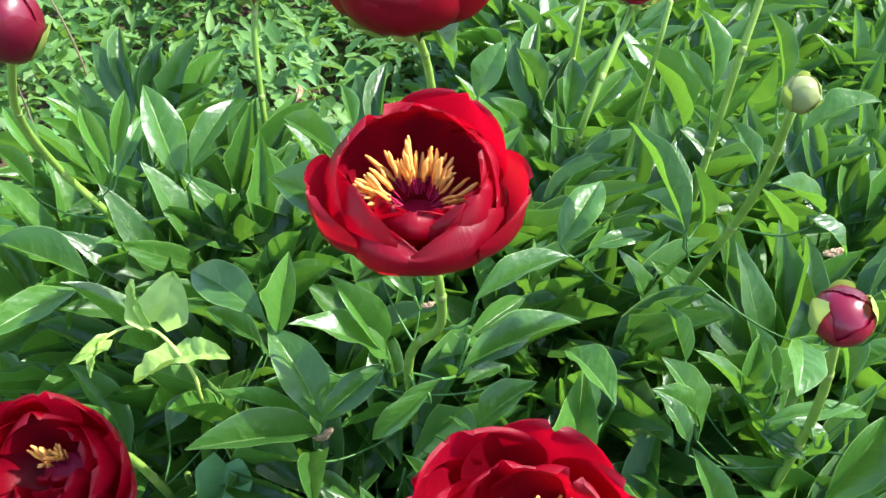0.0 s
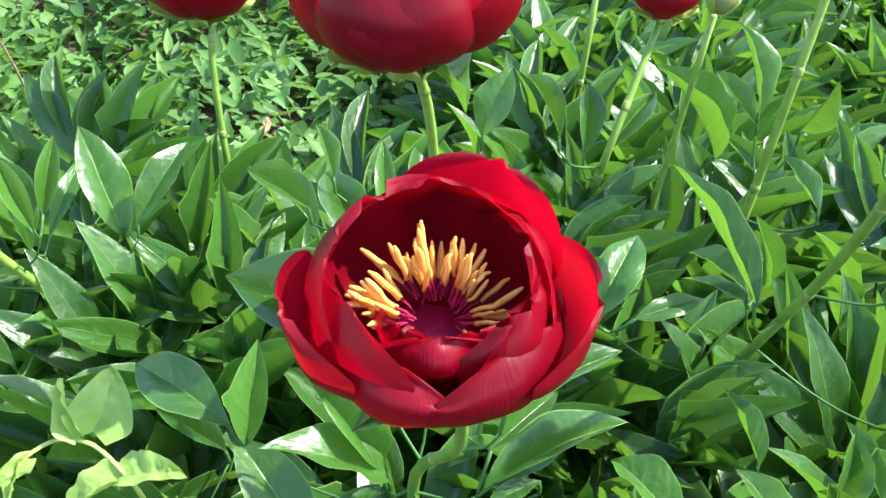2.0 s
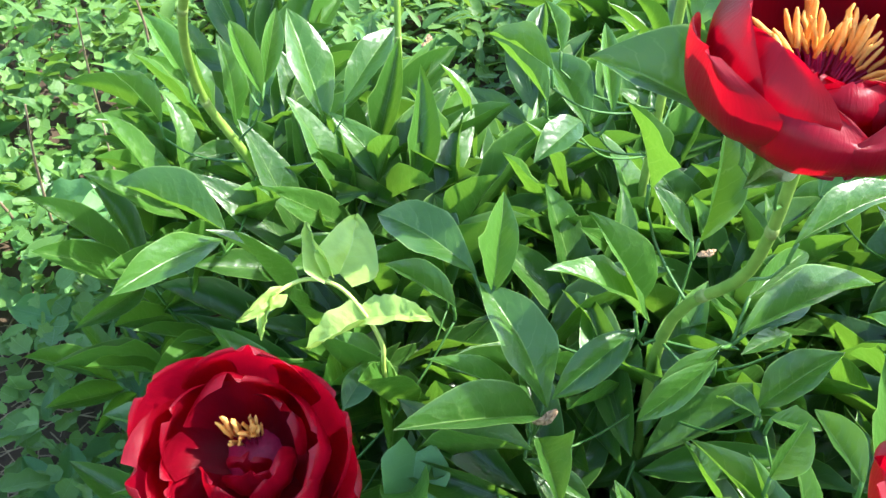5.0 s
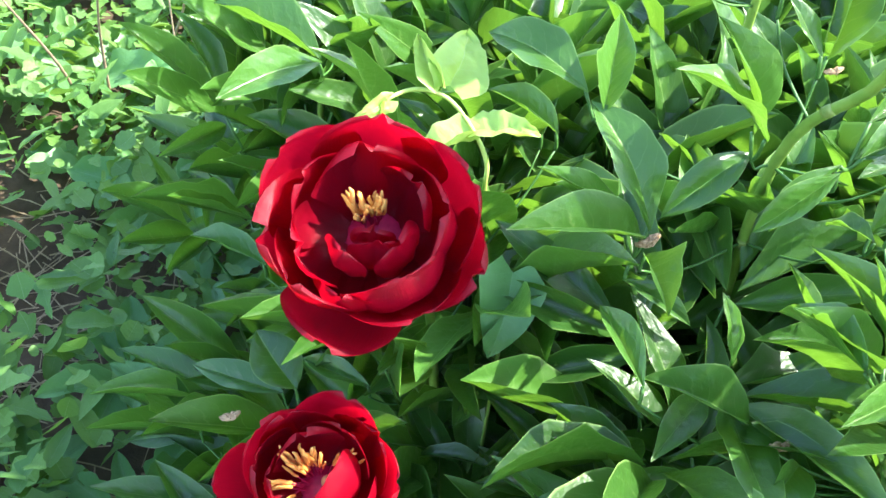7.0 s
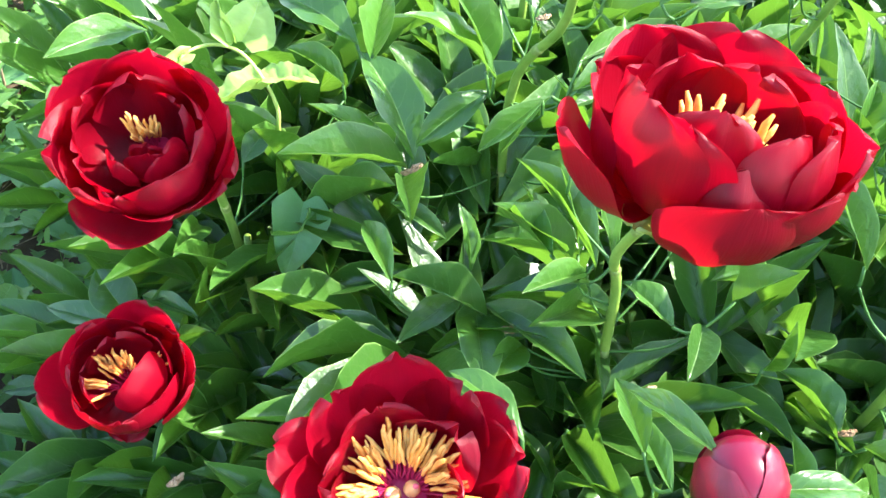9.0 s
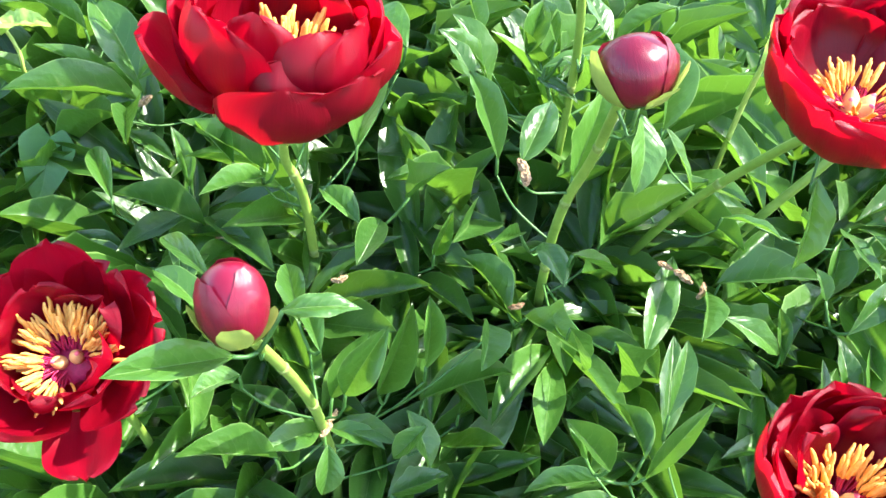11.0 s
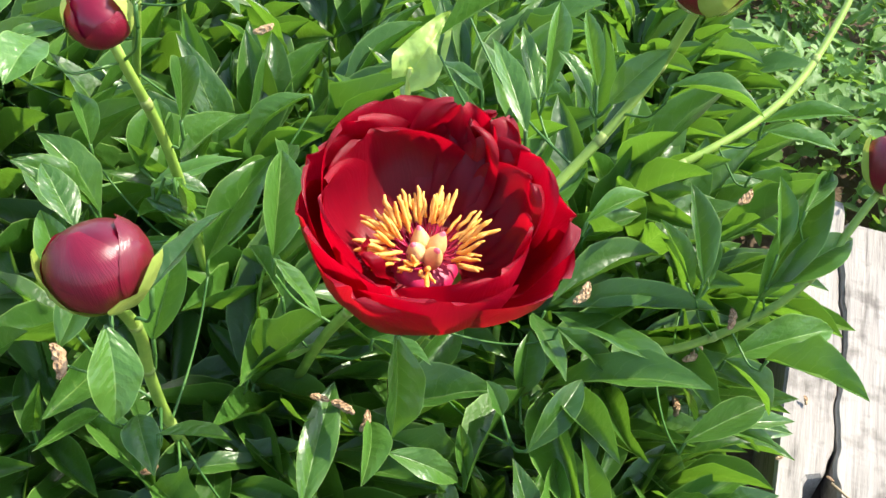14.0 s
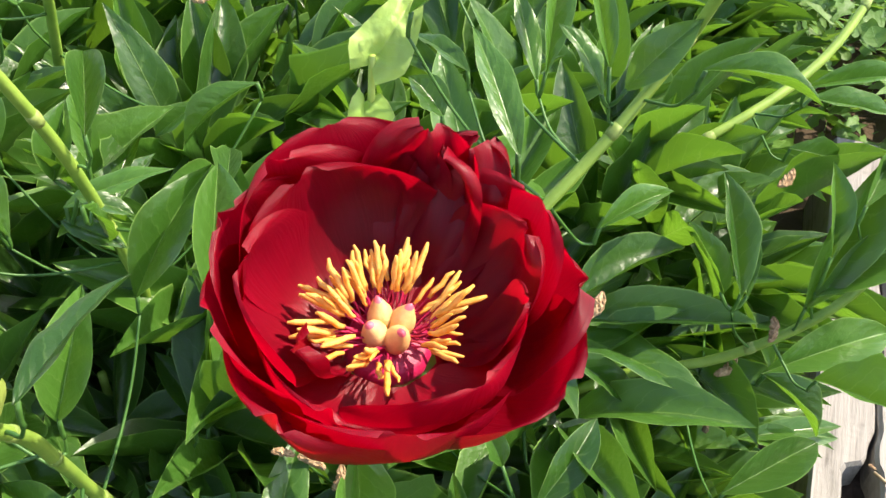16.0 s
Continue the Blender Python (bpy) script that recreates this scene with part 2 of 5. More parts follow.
# ---------------------------------------------------------------- peony leaves
def blade_mesh(k, mat, heart=False, nu=14, nv=8, limp=1.0):
    """One leaflet of unit length and unit width: a lance-shaped sheet, creased along its rib, its halves arched, bowed and slightly wavy."""
    rng = random.Random(900 + k)
    fold, arch, wave, twist = rng.uniform(0.14, 0.56), rng.uniform(-0.04, 0.09), rng.uniform(0.010, 0.034), rng.uniform(-0.7, 0.7)
    bow, hook, ph = rng.uniform(-0.03, 0.10), rng.uniform(-0.16, 0.02), rng.uniform(0, 6)
    belly, point, swerve = rng.uniform(0.86, 1.16), rng.uniform(0.92, 1.16), rng.uniform(-0.05, 0.05)
    uneven, lobe, at = rng.uniform(-0.10, 0.10), 0.0 if k % 5 else rng.uniform(0.25, 0.5), rng.uniform(0.30, 0.42)
    peak = belly / (belly + point)
    top = peak ** belly * (1 - peak) ** point
    pts = []
    for i in range(nu + 1):
        s = i / nu
        if heart:
            w = min(1.0, 0.45 + s * 3.0) * (1 - max(0.0, s - 0.25) / 0.75) ** 0.75 * (1 + 0.35 * max(0.0, s - 0.25)) + 0.01
        else:
            w = s ** belly * (1 - s) ** point / top * 0.98 + 0.02 * (1 - s) + 0.002
        lean = twist * (s - 0.4)
        for j in range(nv + 1):
            v = 2 * j / nv - 1
            half = w * (1 + uneven * (1 if v > 0 else -1))
            if not heart and v > 0:
                half *= 1 + lobe * math.exp(-((s - at) / 0.07) ** 2)
            y = 0.5 * half * v * (1 - 0.3 * fold) + swerve * math.sin(math.pi * s)
            z = half * (fold * abs(v) * 0.55 + arch * 0.42 * math.sin(math.pi * abs(v)) - 0.10 * arch * v * v) + bow * 4 * s * (1 - s) + hook * s ** 3 - hook * s
            z += wave * math.sin(s * 15 + ph + (2 if v > 0 else 0)) * abs(v) ** 2 * math.sin(math.pi * s)
            z += 0.016 * noise.noise(Vector((s * 5, v * 2.2, k * 5.0)))
            if heart:
                z += limp * 0.13 * noise.noise(Vector((s * 3.2, v * 1.6, k * 7.0))) + limp * 0.10 * noise.noise(Vector((s * 8, v * 4, k * 3.0)))
            pts.append((s - 0.02 * abs(v) * heart * (1 - s) * 8, y * math.cos(lean) - 0.25 * z * math.sin(lean), z + y * 0.35 * math.sin(lean)))
    me = sheet("leaflet", pts, nu, nv, mat)
    crease = me.attributes.new("sharp_edge", "BOOLEAN", "EDGE")
    crease.data.foreach_set("value", [all(i % (nv + 1) == nv // 2 for i in e.vertices) for e in me.edges])
    return me


BLADES = [blade_mesh(k, LEAF) for k in range(14)]
PLAIN_BLADES = [blade_mesh(20 + k, LEAF, False, 9, 4) for k in range(12)]
HEARTS = [blade_mesh(40 + k, YOUNG, True) for k in range(3)]
ANCHORS = []
LIMITS = []
UPWARD = Vector((0.22, -0.22, 1.0)).normalized()


def blade_pose(base, tip, width, turn=0.0, face=UPWARD):
    base, tip = Vector(base), Vector(tip)
    ax = tip - base
    length = ax.length
    ax.normalize()
    nrm = (face - ax * face.dot(ax))
    if nrm.length < 0.15:
        nrm = Vector((0, -1, 0)) - ax * Vector((0, -1, 0)).dot(ax)
    nrm.normalize()
    nrm = Matrix.Rotation(radians(turn), 3, ax) @ nrm
    side = nrm.cross(ax)
    m = Matrix.Identity(4)
    for c, v in enumerate((ax * length, side * width, nrm * min(length, width * 2.4))):
        m.col[c][:3] = v
    m.col[3][:3] = base
    return m


def blade(bx, by, bz, tx, ty, tz, width, turn=0.0):
    return (Vector((bx, by, bz)), Vector((tx, ty, tz)), width, turn)


class Shoot:
    """A peony shoot: its stem rises from the ground through the points given."""

    def __init__(self, label, *points, thick=0.0035, group="peony shoots"):
        self.root = thing("peony", points[0], label, "peony plant", group)
        self.origin = Vector(points[0])
        self.line = smooth_line(points)
        bm = bmesh.new()
        tube(bm, [p - self.origin for p in self.line], lambda s: thick * (1.15 - 0.35 * s), 9)
        stem = part("stem", bm, STEM, self.root)
        for share in (0.45, 0.66, 0.84) if len(points) > 3 else ():
            i = int(share * (len(self.line) - 1))
            bm = bmesh.new()
            p, d = self.line[i] - self.origin, (self.line[i + 1] - self.line[i]).normalized()
            r = thick * (1.15 - 0.35 * share)
            tube(bm, [p - d * 0.004, p - d * 0.0015, p + d * 0.001, p + d * 0.004], lambda s: r * (1.0 + 0.16 * math.sin(math.pi * s)), 9)
            part("node", bm, NODE, stem)
        self.rng = random.Random(round(points[0][0] * 1000 + points[0][1] * 777))

    def foot(self, joint):
        """The place on the stem from which a leaf at this joint rises at a slant."""
        return min(self.line, key=lambda p: abs(p.z - max(0.04, joint.z - 0.05 - 0.9 * math.hypot(p.x - joint.x, p.y - joint.y))))

    def whole_leaf(self, *blades):
        """A compound leaf of a hidden, lower shoot: stalk and blades in one part."""
        joint = sum((b[0] for b in blades), Vector()) / len(blades)
        foot = self.foot(joint)
        bm = bmesh.new()
        layer = bm.loops.layers.uv.new("UVMap")
        tube(bm, [p - self.origin for p in smooth_line([foot, foot * 0.4 + joint * 0.6 + Vector((0, 0, -0.02)), joint - Vector((0, 0, 0.004))], 3)], lambda s: 0.0012, 5)
        for b in blades:
            src = self.rng.choice(PLAIN_BLADES)
            m = Matrix.Translation(-self.origin) @ blade_pose(*b)
            vs = [bm.verts.new(m @ v.co) for v in src.vertices]
            for poly in src.polygons:
                f = bm.faces.new([vs[i] for i in poly.vertices])
                f.material_index = 1
                for loop, li in zip(f.loops, poly.loop_indices):
                    loop[layer].uv = src.uv_layers[0].data[li].uv
        ob = part("leaf", bm, PETIOLE, self.root)
        ob.data.materials.append(LEAF)
        return ob

    def leaf(self, *blades, anchor=True):
        """A compound leaf: a stalk from the stem to where the blades meet, and the blades."""
        joint = sum((b[0] for b in blades), Vector()) / len(blades)
        low = joint - Vector((0, 0, 0.012))
        foot = min(self.line, key=lambda p: (p - low + Vector((0, 0, 0.015 + 0.3 * math.hypot(p.x - low.x, p.y - low.y)))).length)
        reach = (low - foot).length
        near = low * 0.72 + foot * 0.28 - Vector((0, 0, 0.004 + 0.06 * reach))
        mid = low * 0.4 + foot * 0.6 - Vector((0, 0, 0.10 * reach))
        bm = bmesh.new()
        tube(bm, [p - self.origin for p in smooth_line([foot, mid, near, low], 4)], lambda s: 0.0009 * (1.1 - 0.25 * s), 5)
        for b in blades:
            tube(bm, [p - self.origin for p in smooth_line([low, (low + b[0]) / 2 + Vector((0, 0, -0.002)), b[0] + (b[1] - b[0]) * 0.03], 2)], lambda s: 0.0012, 5)
        stalk = part("leaf", bm, PETIOLE, self.root)
        for b in blades:
            m = Matrix.Translation(-self.origin) @ blade_pose(b[0], b[1], b[2] * 0.9, b[3] + self.rng.uniform(-14, 14))
            child("leaflet", self.rng.choice(BLADES), stalk, m)
            if anchor:
                ANCHORS.append((b[0] * 0.5 + b[1] * 0.5, (b[1] - b[0]).length))
        return stalk


# ---------------------------------------------------------------- peony blooms
def petal_mesh(size, width, length, start, end, cup, ruffle, seed, r0=0.14, curl=0.0, mat=None, notch=0.0):
    """A petal in its bloom's frame (z along the bloom, growing towards x): start and end are its slope at base and rim in degrees."""
    nu, nv = 16, 14
    hw, ln, base = size * width / 2, size * length, size * r0
    steps = [1 - (1 - i / nu) ** 1.7 for i in range(nu + 1)]
    centre = [(base, 0.0, radians(start))]
    x, z = base, 0.0
    for s0, s1 in zip(steps, steps[1:]):
        s = (s0 + s1) / 2
        a = radians(start + (end - start) * min(1.0, s * 1.25) ** 0.85 + curl * max(0, s - 0.72) / 0.28)
        x, z = x + math.cos(a) * ln * (s1 - s0), z + math.sin(a) * ln * (s1 - s0)
        centre.append((x, z, a))
    pts, off = [], Vector((seed * 1.7, seed * 0.9, 0))
    for s, (x, z, a) in zip(steps, centre):
        shape = (0.22 + 0.78 * math.sin(math.pi / 2 * min(1, s / 0.64)))
        if s > 0.64:
            shape *= max(0.0, 1 - ((s - 0.64) / 0.362) ** 3.2) ** 0.42
        w = hw * shape
        rc = max(size * cup * (1.08 - 0.2 * s), 0.001)
        for j in range(nv + 1):
            v = 2 * j / nv - 1
            ang = v * w / rc
            y, inn = rc * math.sin(ang), rc * (1 - math.cos(ang))
            n = noise.noise(Vector((s * 1.9, v * 1.6, 0)) + off) * (ruffle + 0.01) * size * (0.25 + s) * 1.1
            n += noise.noise(Vector((s * 4.5, v * 4.5, 3)) + off) * ruffle * size * s * s * (0.15 + 0.9 * min(1, ruffle * 5)) * 0.4
            n += size * 0.05 * s * (1 - s) * math.cos(v * 9 + seed) * (1 - abs(v)) + size * 0.022 * math.sin(v * (3.5 + seed % 3) + seed * 2.3) * s ** 3
            rim = -notch * size * max(0, s - 0.8) / 0.2 * math.exp(-(v / 0.25) ** 2) + size * ruffle * 0.3 * noise.noise(Vector((v * 5, 9, 0)) + off) * s ** 6
            inn += n
            pts.append((x - math.sin(a) * inn + math.cos(a) * rim, y, z + math.cos(a) * inn + math.sin(a) * rim))
    return sheet("petal", pts, nu, nv, mat or PETAL)


def stamen_mesh(k):
    rng = random.Random(300 + k)
    bm = bmesh.new()
    bend = rng.uniform(-0.12, 0.25)
    line = [Vector((bend * s * s, rng.uniform(-0.02, 0.02), s)) for s in (0, 0.2, 0.42)]
    tube(bm, line, lambda s: 0.018, 5, False)
    low = len(bm.faces)
    top = [Vector((bend * s * s + 0.02 * math.sin(s * 8 + k), rng.uniform(-0.03, 0.03), s)) for s in (0.38, 0.52, 0.7, 0.88, 1.0)]
    tube(bm, top, lambda s: (0.018 + 0.031 * math.sin(math.pi * min(1, s * 0.9 + 0.08)) ** 0.5) * (0.8 if s > 0.95 else 1), 6)
    me = bpy.data.meshes.new("stamen")
    bm.to_mesh(me)
    bm.free()
    me.materials.append(FILAMENT)
    me.materials.append(ANTHER)
    me.polygons.foreach_set("material_index", [0 if i < low else 1 for i in range(len(me.polygons))])
    me.polygons.foreach_set("use_smooth", [True] * len(me.polygons))
    return me


STAMENS = [stamen_mesh(k) for k in range(6)]


def carpel_mesh():
    bm = bmesh.new()
    bmesh.ops.create_uvsphere(bm, u_segments=12, v_segments=12, radius=1.0)
    for v in bm.verts:
        v.co.z = v.co.z * 1.45 + 1.1
        if v.co.z > 1.9:
            top = v.co.z - 1.9
            v.co.x, v.co.y, v.co.z = v.co.x * (1 - 0.5 * top) + 0.5 * top, v.co.y * (1 - 0.75 * top), v.co.z + 0.7 * top
    me = bpy.data.meshes.new("carpel")
    for f in bm.faces:
        f.smooth = True
        f.material_index = 1 if f.calc_center_median().z > 2.62 else 0
    bm.to_mesh(me)
    bm.free()
    me.materials.append(CARPEL)
    me.materials.append(STIGMA)
    return me


CARPELS = carpel_mesh()


def upon(at, axis):
    """A pose whose z is the axis and whose x stays as near to the world's x as it can."""
    z = Vector(axis).normalized()
    x = (Vector((1, 0, 0)) - z * z.x).normalized()
    m = Matrix.Translation(at)
    for c, v in enumerate((x, z.cross(x), z)):
        m.col[c][:3] = v
    return m


def bloom(shoot, at, axis, size, petals, stamens=60, spread=(12, 48), reach=0.42, carpels=4, label="", lift=0.006, clusters=()):
    """A bloom at the place given. clusters: bunches of stamens (azimuth, half width, count, least and greatest tilt). petals: rows of azimuth, width, length, start, end, cup, ruffle, r0, curl (in units of size, degrees)."""
    rng = random.Random(round(size * 1e5) + len(petals))
    LIMITS.append((Vector(at), size))
    m = upon(Vector(at) - shoot.origin, axis)
    bm = bmesh.new()
    tube(bm, [Vector((0, 0, z)) for z in (-0.010, -0.004, 0.0, 0.003)], lambda s: size * (0.10 + 0.16 * math.sin(math.pi * (0.15 + 0.6 * s))), 12)
    head = part("bloom", bm, FILAMENT, shoot.root, label or "deep crimson bowl-shaped peony bloom with golden stamens")
    head.matrix_basis = m
    for k in range(5):
        me = petal_mesh(size, 0.42, 0.5, -25, 40, 0.4, 0.05, k + 50, 0.1, 0, SEPAL)
        child("sepal", me, head, pose(0, 0, -0.006, 0, 0, k * 72 + rng.uniform(-15, 15)))
    for k, (az, width, length, start, end, cup, ruffle, r0, curl) in enumerate(petals):
        me = petal_mesh(size, width, length, start, end, cup, ruffle, k + round(size * 1000), r0, curl)
        child("petal", me, head, pose(0, 0, 0.001 * k / len(petals), 0, 0, az) @ pose(0, 0, 0, rng.uniform(-4, 4), rng.uniform(-3, 3), 0))
    bunch = [(az + rng.uniform(-half, half), rng.uniform(lo, hi)) for az, half, count, lo, hi in clusters for _ in range(count)]
    for k, (az, tilt) in enumerate(bunch or [(rng.uniform(0, 360), rng.uniform(*spread)) for _ in range(stamens)]):
        r = size * rng.uniform(0.10, 0.19)
        s = size * reach * rng.uniform(0.66, 1.15)
        q = pose(0, 0, 0, 0, 0, az) @ pose(r, 0, lift, rng.uniform(-14, 14), tilt + rng.uniform(-6, 6), rng.uniform(-25, 25)) @ Matrix.Diagonal((s, s, s, 1))
        child("stamen", STAMENS[k % 6], head, q)
    for k in range(carpels):
        r = size * 0.075
        q = pose(0, 0, 0, 0, 0, k * 360 / carpels + 20) @ pose(r * 0.95, 0, lift - 0.004, 0, 10, 0) @ Matrix.Diagonal((r, r, r, 1))
        child("carpel", CARPELS, head, q)
    return head


def ring(n, first, width, length, start, end, cup, ruffle, r0, seed, curl=0.0, loose=12):
    rng = random.Random(seed)
    return [(first + 360 * k / n + rng.uniform(-loose, loose), width * rng.uniform(0.85, 1.12), length * rng.uniform(0.88, 1.1), start + rng.uniform(-6, 6), end + rng.uniform(-10, 10), cup * rng.uniform(0.9, 1.15), ruffle, r0, curl + rng.uniform(-10, 10)) for k in range(n)]


def bud(shoot, at, axis, size, petal=BUD, sepals=((0, 0.75), (130, 0.6), (235, 0.8)), long=1.1, label="plump unopened peony bud"):
    """A closed bud of overlapping folded petals, with green sepals clasping it."""
    LIMITS.append((Vector(at), size * 2))
    m = upon(Vector(at) - shoot.origin, axis)
    bm = bmesh.new()
    bmesh.ops.create_uvsphere(bm, u_segments=28, v_segments=18, radius=1.0)
    for v in bm.verts:
        az, h = math.atan2(v.co.y, v.co.x), v.co.z
        fold = ((az * 3 / math.tau + 0.55 * h + 10) % 1.0)
        r = 1 + 0.11 * fold ** 2 * max(0, min(1, h + 0.7)) + 0.03 * noise.noise(v.co * 2.5)
        v.co = Vector((v.co.x * r * size, v.co.y * r * size, h * size * long * (1 - 0.06 * max(0, h))))
    body = part("bud", bm, petal, shoot.root, label)
    body.matrix_basis = m
    wraps = [(sepals[0][0] + 60 + 120 * k, 0.98 - 0.06 * k, petal) for k in range(3)]
    for k, (az, cover, mat) in enumerate(wraps + [(a, c, SEPAL) for a, c in sepals]):
        outer = mat is SEPAL
        nu, nv, pts = 10, 8, []
        for i in range(nu + 1):
            lat = -math.pi / 2 + (math.pi * 0.86 * cover) * i / nu
            half = ((0.80 - 0.05 * k) if outer else 1.25) * math.sin(math.pi * (0.10 + 0.84 * i / nu)) ** 0.6
            for j in range(nv + 1):
                a = (2 * j / nv - 1) * half
                r = size * (1.06 + 0.02 * k) + size * (0.55 if outer else 0.04) * max(0, i / nu - 0.7) + size * 0.03 * noise.noise(Vector((i * 0.5, j * 0.5, k * 3)))
                pts.append((math.cos(lat) * math.cos(a) * r, math.cos(lat) * math.sin(a) * r, math.sin(lat) * r * long * 0.98))
        me = sheet("sepal" if outer else "petal", pts, nu, nv, mat)
        child("sepal" if outer else "petal", me, body, pose(0, 0, 0, 0, 0, az))
    return body


# ---------------------------------------------------------------- shoots and their leaves
a_shoot = Shoot("tall peony shoot with an open crimson bloom and glossy green leaves", (0.035, 0.57, 0), (0.04, 0.53, 0.3), (0.024, 0.497, 0.545), (0.048, 0.462, 0.63), (0.041, 0.427, 0.737))
b_shoot = Shoot("peony shoot with a crimson bloom leaning outwards over the weeds", (-0.15, 0.52, 0), (-0.155, 0.5, 0.3), (-0.17, 0.46, 0.48), (-0.186, 0.425, 0.55))
c_shoot = Shoot("short peony shoot with a small crimson bloom among lower leaves", (-0.2, 0.46, 0), (-0.205, 0.44, 0.2), (-0.222, 0.392, 0.375))
d_shoot = Shoot("peony shoot with a wide crimson double bloom and dark leaves", (0.3, 0.47, 0), (0.32, 0.42, 0.3), (0.352, 0.372, 0.47), (0.385, 0.3, 0.6), (0.392, 0.268, 0.632))
e_shoot = Shoot("peony shoot with a broad crimson bloom and pale green stem", (0.11, 0.41, 0), (0.105, 0.39, 0.3), (0.094, 0.368, 0.485), (0.082, 0.345, 0.55), (0.095, 0.285, 0.645))
f_shoot = Shoot("short peony shoot with a flat open crimson bloom", (-0.01, 0.31, 0), (-0.015, 0.28, 0.3), (-0.027, 0.217, 0.495))
g_shoot = Shoot("peony shoot with a crimson bloom near the timber edging", (0.35, 0.19, 0), (0.355, 0.16, 0.3), (0.362, 0.105, 0.535))
h_shoot = Shoot("peony shoot with a fully opened crimson bloom beside the timber", (0.47, 0.21, 0), (0.48, 0.18, 0.3), (0.5, 0.125, 0.515))
i_shoot = Shoot("peony shoot with a globe-shaped half-open crimson bloom", (0.05, 0.75, 0), (0.045, 0.7, 0.4), (0.038, 0.66, 0.66), (0.026, 0.605, 0.765))
j_shoot = Shoot("peony shoot with a half-open crimson bloom before the weeds", (-0.13, 0.99, 0), (-0.135, 0.95, 0.3), (-0.149, 0.915, 0.43), (-0.155, 0.935, 0.57), (-0.148, 0.955, 0.615))
k_shoot = Shoot("slender peony shoot with a small half-open crimson bloom", (0.14, 0.88, 0), (0.15, 0.85, 0.35), (0.168, 0.81, 0.505), (0.176, 0.79, 0.58), (0.214, 0.845, 0.658))
l_shoot = Shoot("leaning peony shoot with an opening bud and narrow leaves", (-0.17, 0.86, 0), (-0.195, 0.80, 0.28), (-0.231, 0.732, 0.441), (-0.254, 0.700, 0.524), (-0.274, 0.678, 0.588), (-0.258, 0.615, 0.68), (-0.212, 0.548, 0.775))
p_shoot = Shoot("peony shoot with a plump red bud and green sepals", (0.125, 0.27, 0), (0.12, 0.25, 0.3), (0.112, 0.217, 0.43), (0.1, 0.18, 0.52), (0.083, 0.128, 0.618))
r_shoot = Shoot("peony shoot with a dark red bud above upright leaves", (0.3, 0.45, 0), (0.285, 0.40, 0.25), (0.264, 0.335, 0.45), (0.260, 0.308, 0.538), (0.264, 0.278, 0.606), (0.260, 0.240, 0.672))
u_shoot = Shoot("peony shoot with a purple bud clasped by pale sepals", (0.3, 0.52, 0), (0.292, 0.48, 0.35), (0.281, 0.428, 0.58), (0.261, 0.400, 0.692))
v_shoot = Shoot("peony shoot with a small hard green bud", (0.22, 0.7, 0), (0.232, 0.65, 0.4), (0.262, 0.575, 0.64), (0.253, 0.522, 0.752))
s_shoot = Shoot("tall bare-topped peony shoot with long leaves", (0.27, 0.79, 0), (0.277, 0.77, 0.4), (0.288, 0.757, 0.615), (0.3, 0.766, 0.7), (0.335, 0.81, 0.86))
q_shoot = Shoot("slim peony shoot among upright leaves", (0.16, 1.02, 0), (0.17, 1.0, 0.35), (0.184, 0.98, 0.55), (0.2, 1.03, 0.66))
m_shoot = Shoot("leaning peony shoot with a dark bud in one green sepal", (0.36, 0.45, 0), (0.4, 0.41, 0.35), (0.47, 0.385, 0.53), (0.53, 0.402, 0.592), (0.568, 0.415, 0.635), (0.580, 0.402, 0.692))
n_shoot = Shoot("leaning peony shoot that reaches over the weathered timber", (0.46, 0.58, 0), (0.5, 0.55, 0.3), (0.58, 0.52, 0.44), (0.665, 0.512, 0.485), (0.76, 0.545, 0.515), (0.83, 0.6, 0.56), (0.865, 0.645, 0.605), (0.885, 0.675, 0.665))
o_shoot = Shoot("low leaning peony shoot with a dark bud over the timber", (0.44, 0.42, 0), (0.47, 0.41, 0.25), (0.545, 0.395, 0.385), (0.63, 0.372, 0.43), (0.69, 0.363, 0.485), (0.74, 0.383, 0.555))

a_shoot.leaf(blade(0.013, 0.488, 0.567, -0.051, 0.471, 0.617, 0.037), blade(0.007, 0.496, 0.565, -0.028, 0.504, 0.631, 0.029), blade(0.010, 0.498, 0.552, -0.037, 0.472, 0.519, 0.026))
a_shoot.leaf(blade(-0.037, 0.484, 0.498, -0.080, 0.531, 0.554, 0.043), blade(-0.042, 0.480, 0.495, -0.125, 0.437, 0.529, 0.038), blade(-0.048, 0.493, 0.486, -0.110, 0.477, 0.543, 0.020), blade(-0.051, 0.461, 0.479, -0.010, 0.441, 0.466, 0.017))
a_shoot.leaf(blade(0.063, 0.483, 0.566, 0.147, 0.523, 0.571, 0.032), blade(0.049, 0.470, 0.570, 0.019, 0.456, 0.530, 0.020), blade(0.066, 0.497, 0.580, 0.107, 0.536, 0.583, 0.019), blade(0.060, 0.486, 0.561, 0.112, 0.525, 0.556, 0.025))
a_shoot.leaf(blade(0.073, 0.457, 0.535, 0.112, 0.465, 0.573, 0.031), blade(0.073, 0.447, 0.537, 0.056, 0.474, 0.524, 0.018))
a_shoot.leaf(blade(0.041, 0.451, 0.578, 0.003, 0.437, 0.544, 0.020))
v_shoot.leaf(blade(0.218, 0.559, 0.625, 0.185, 0.654, 0.656, 0.030))
k_shoot.leaf(blade(0.157, 0.793, 0.567, 0.164, 0.848, 0.599, 0.028))
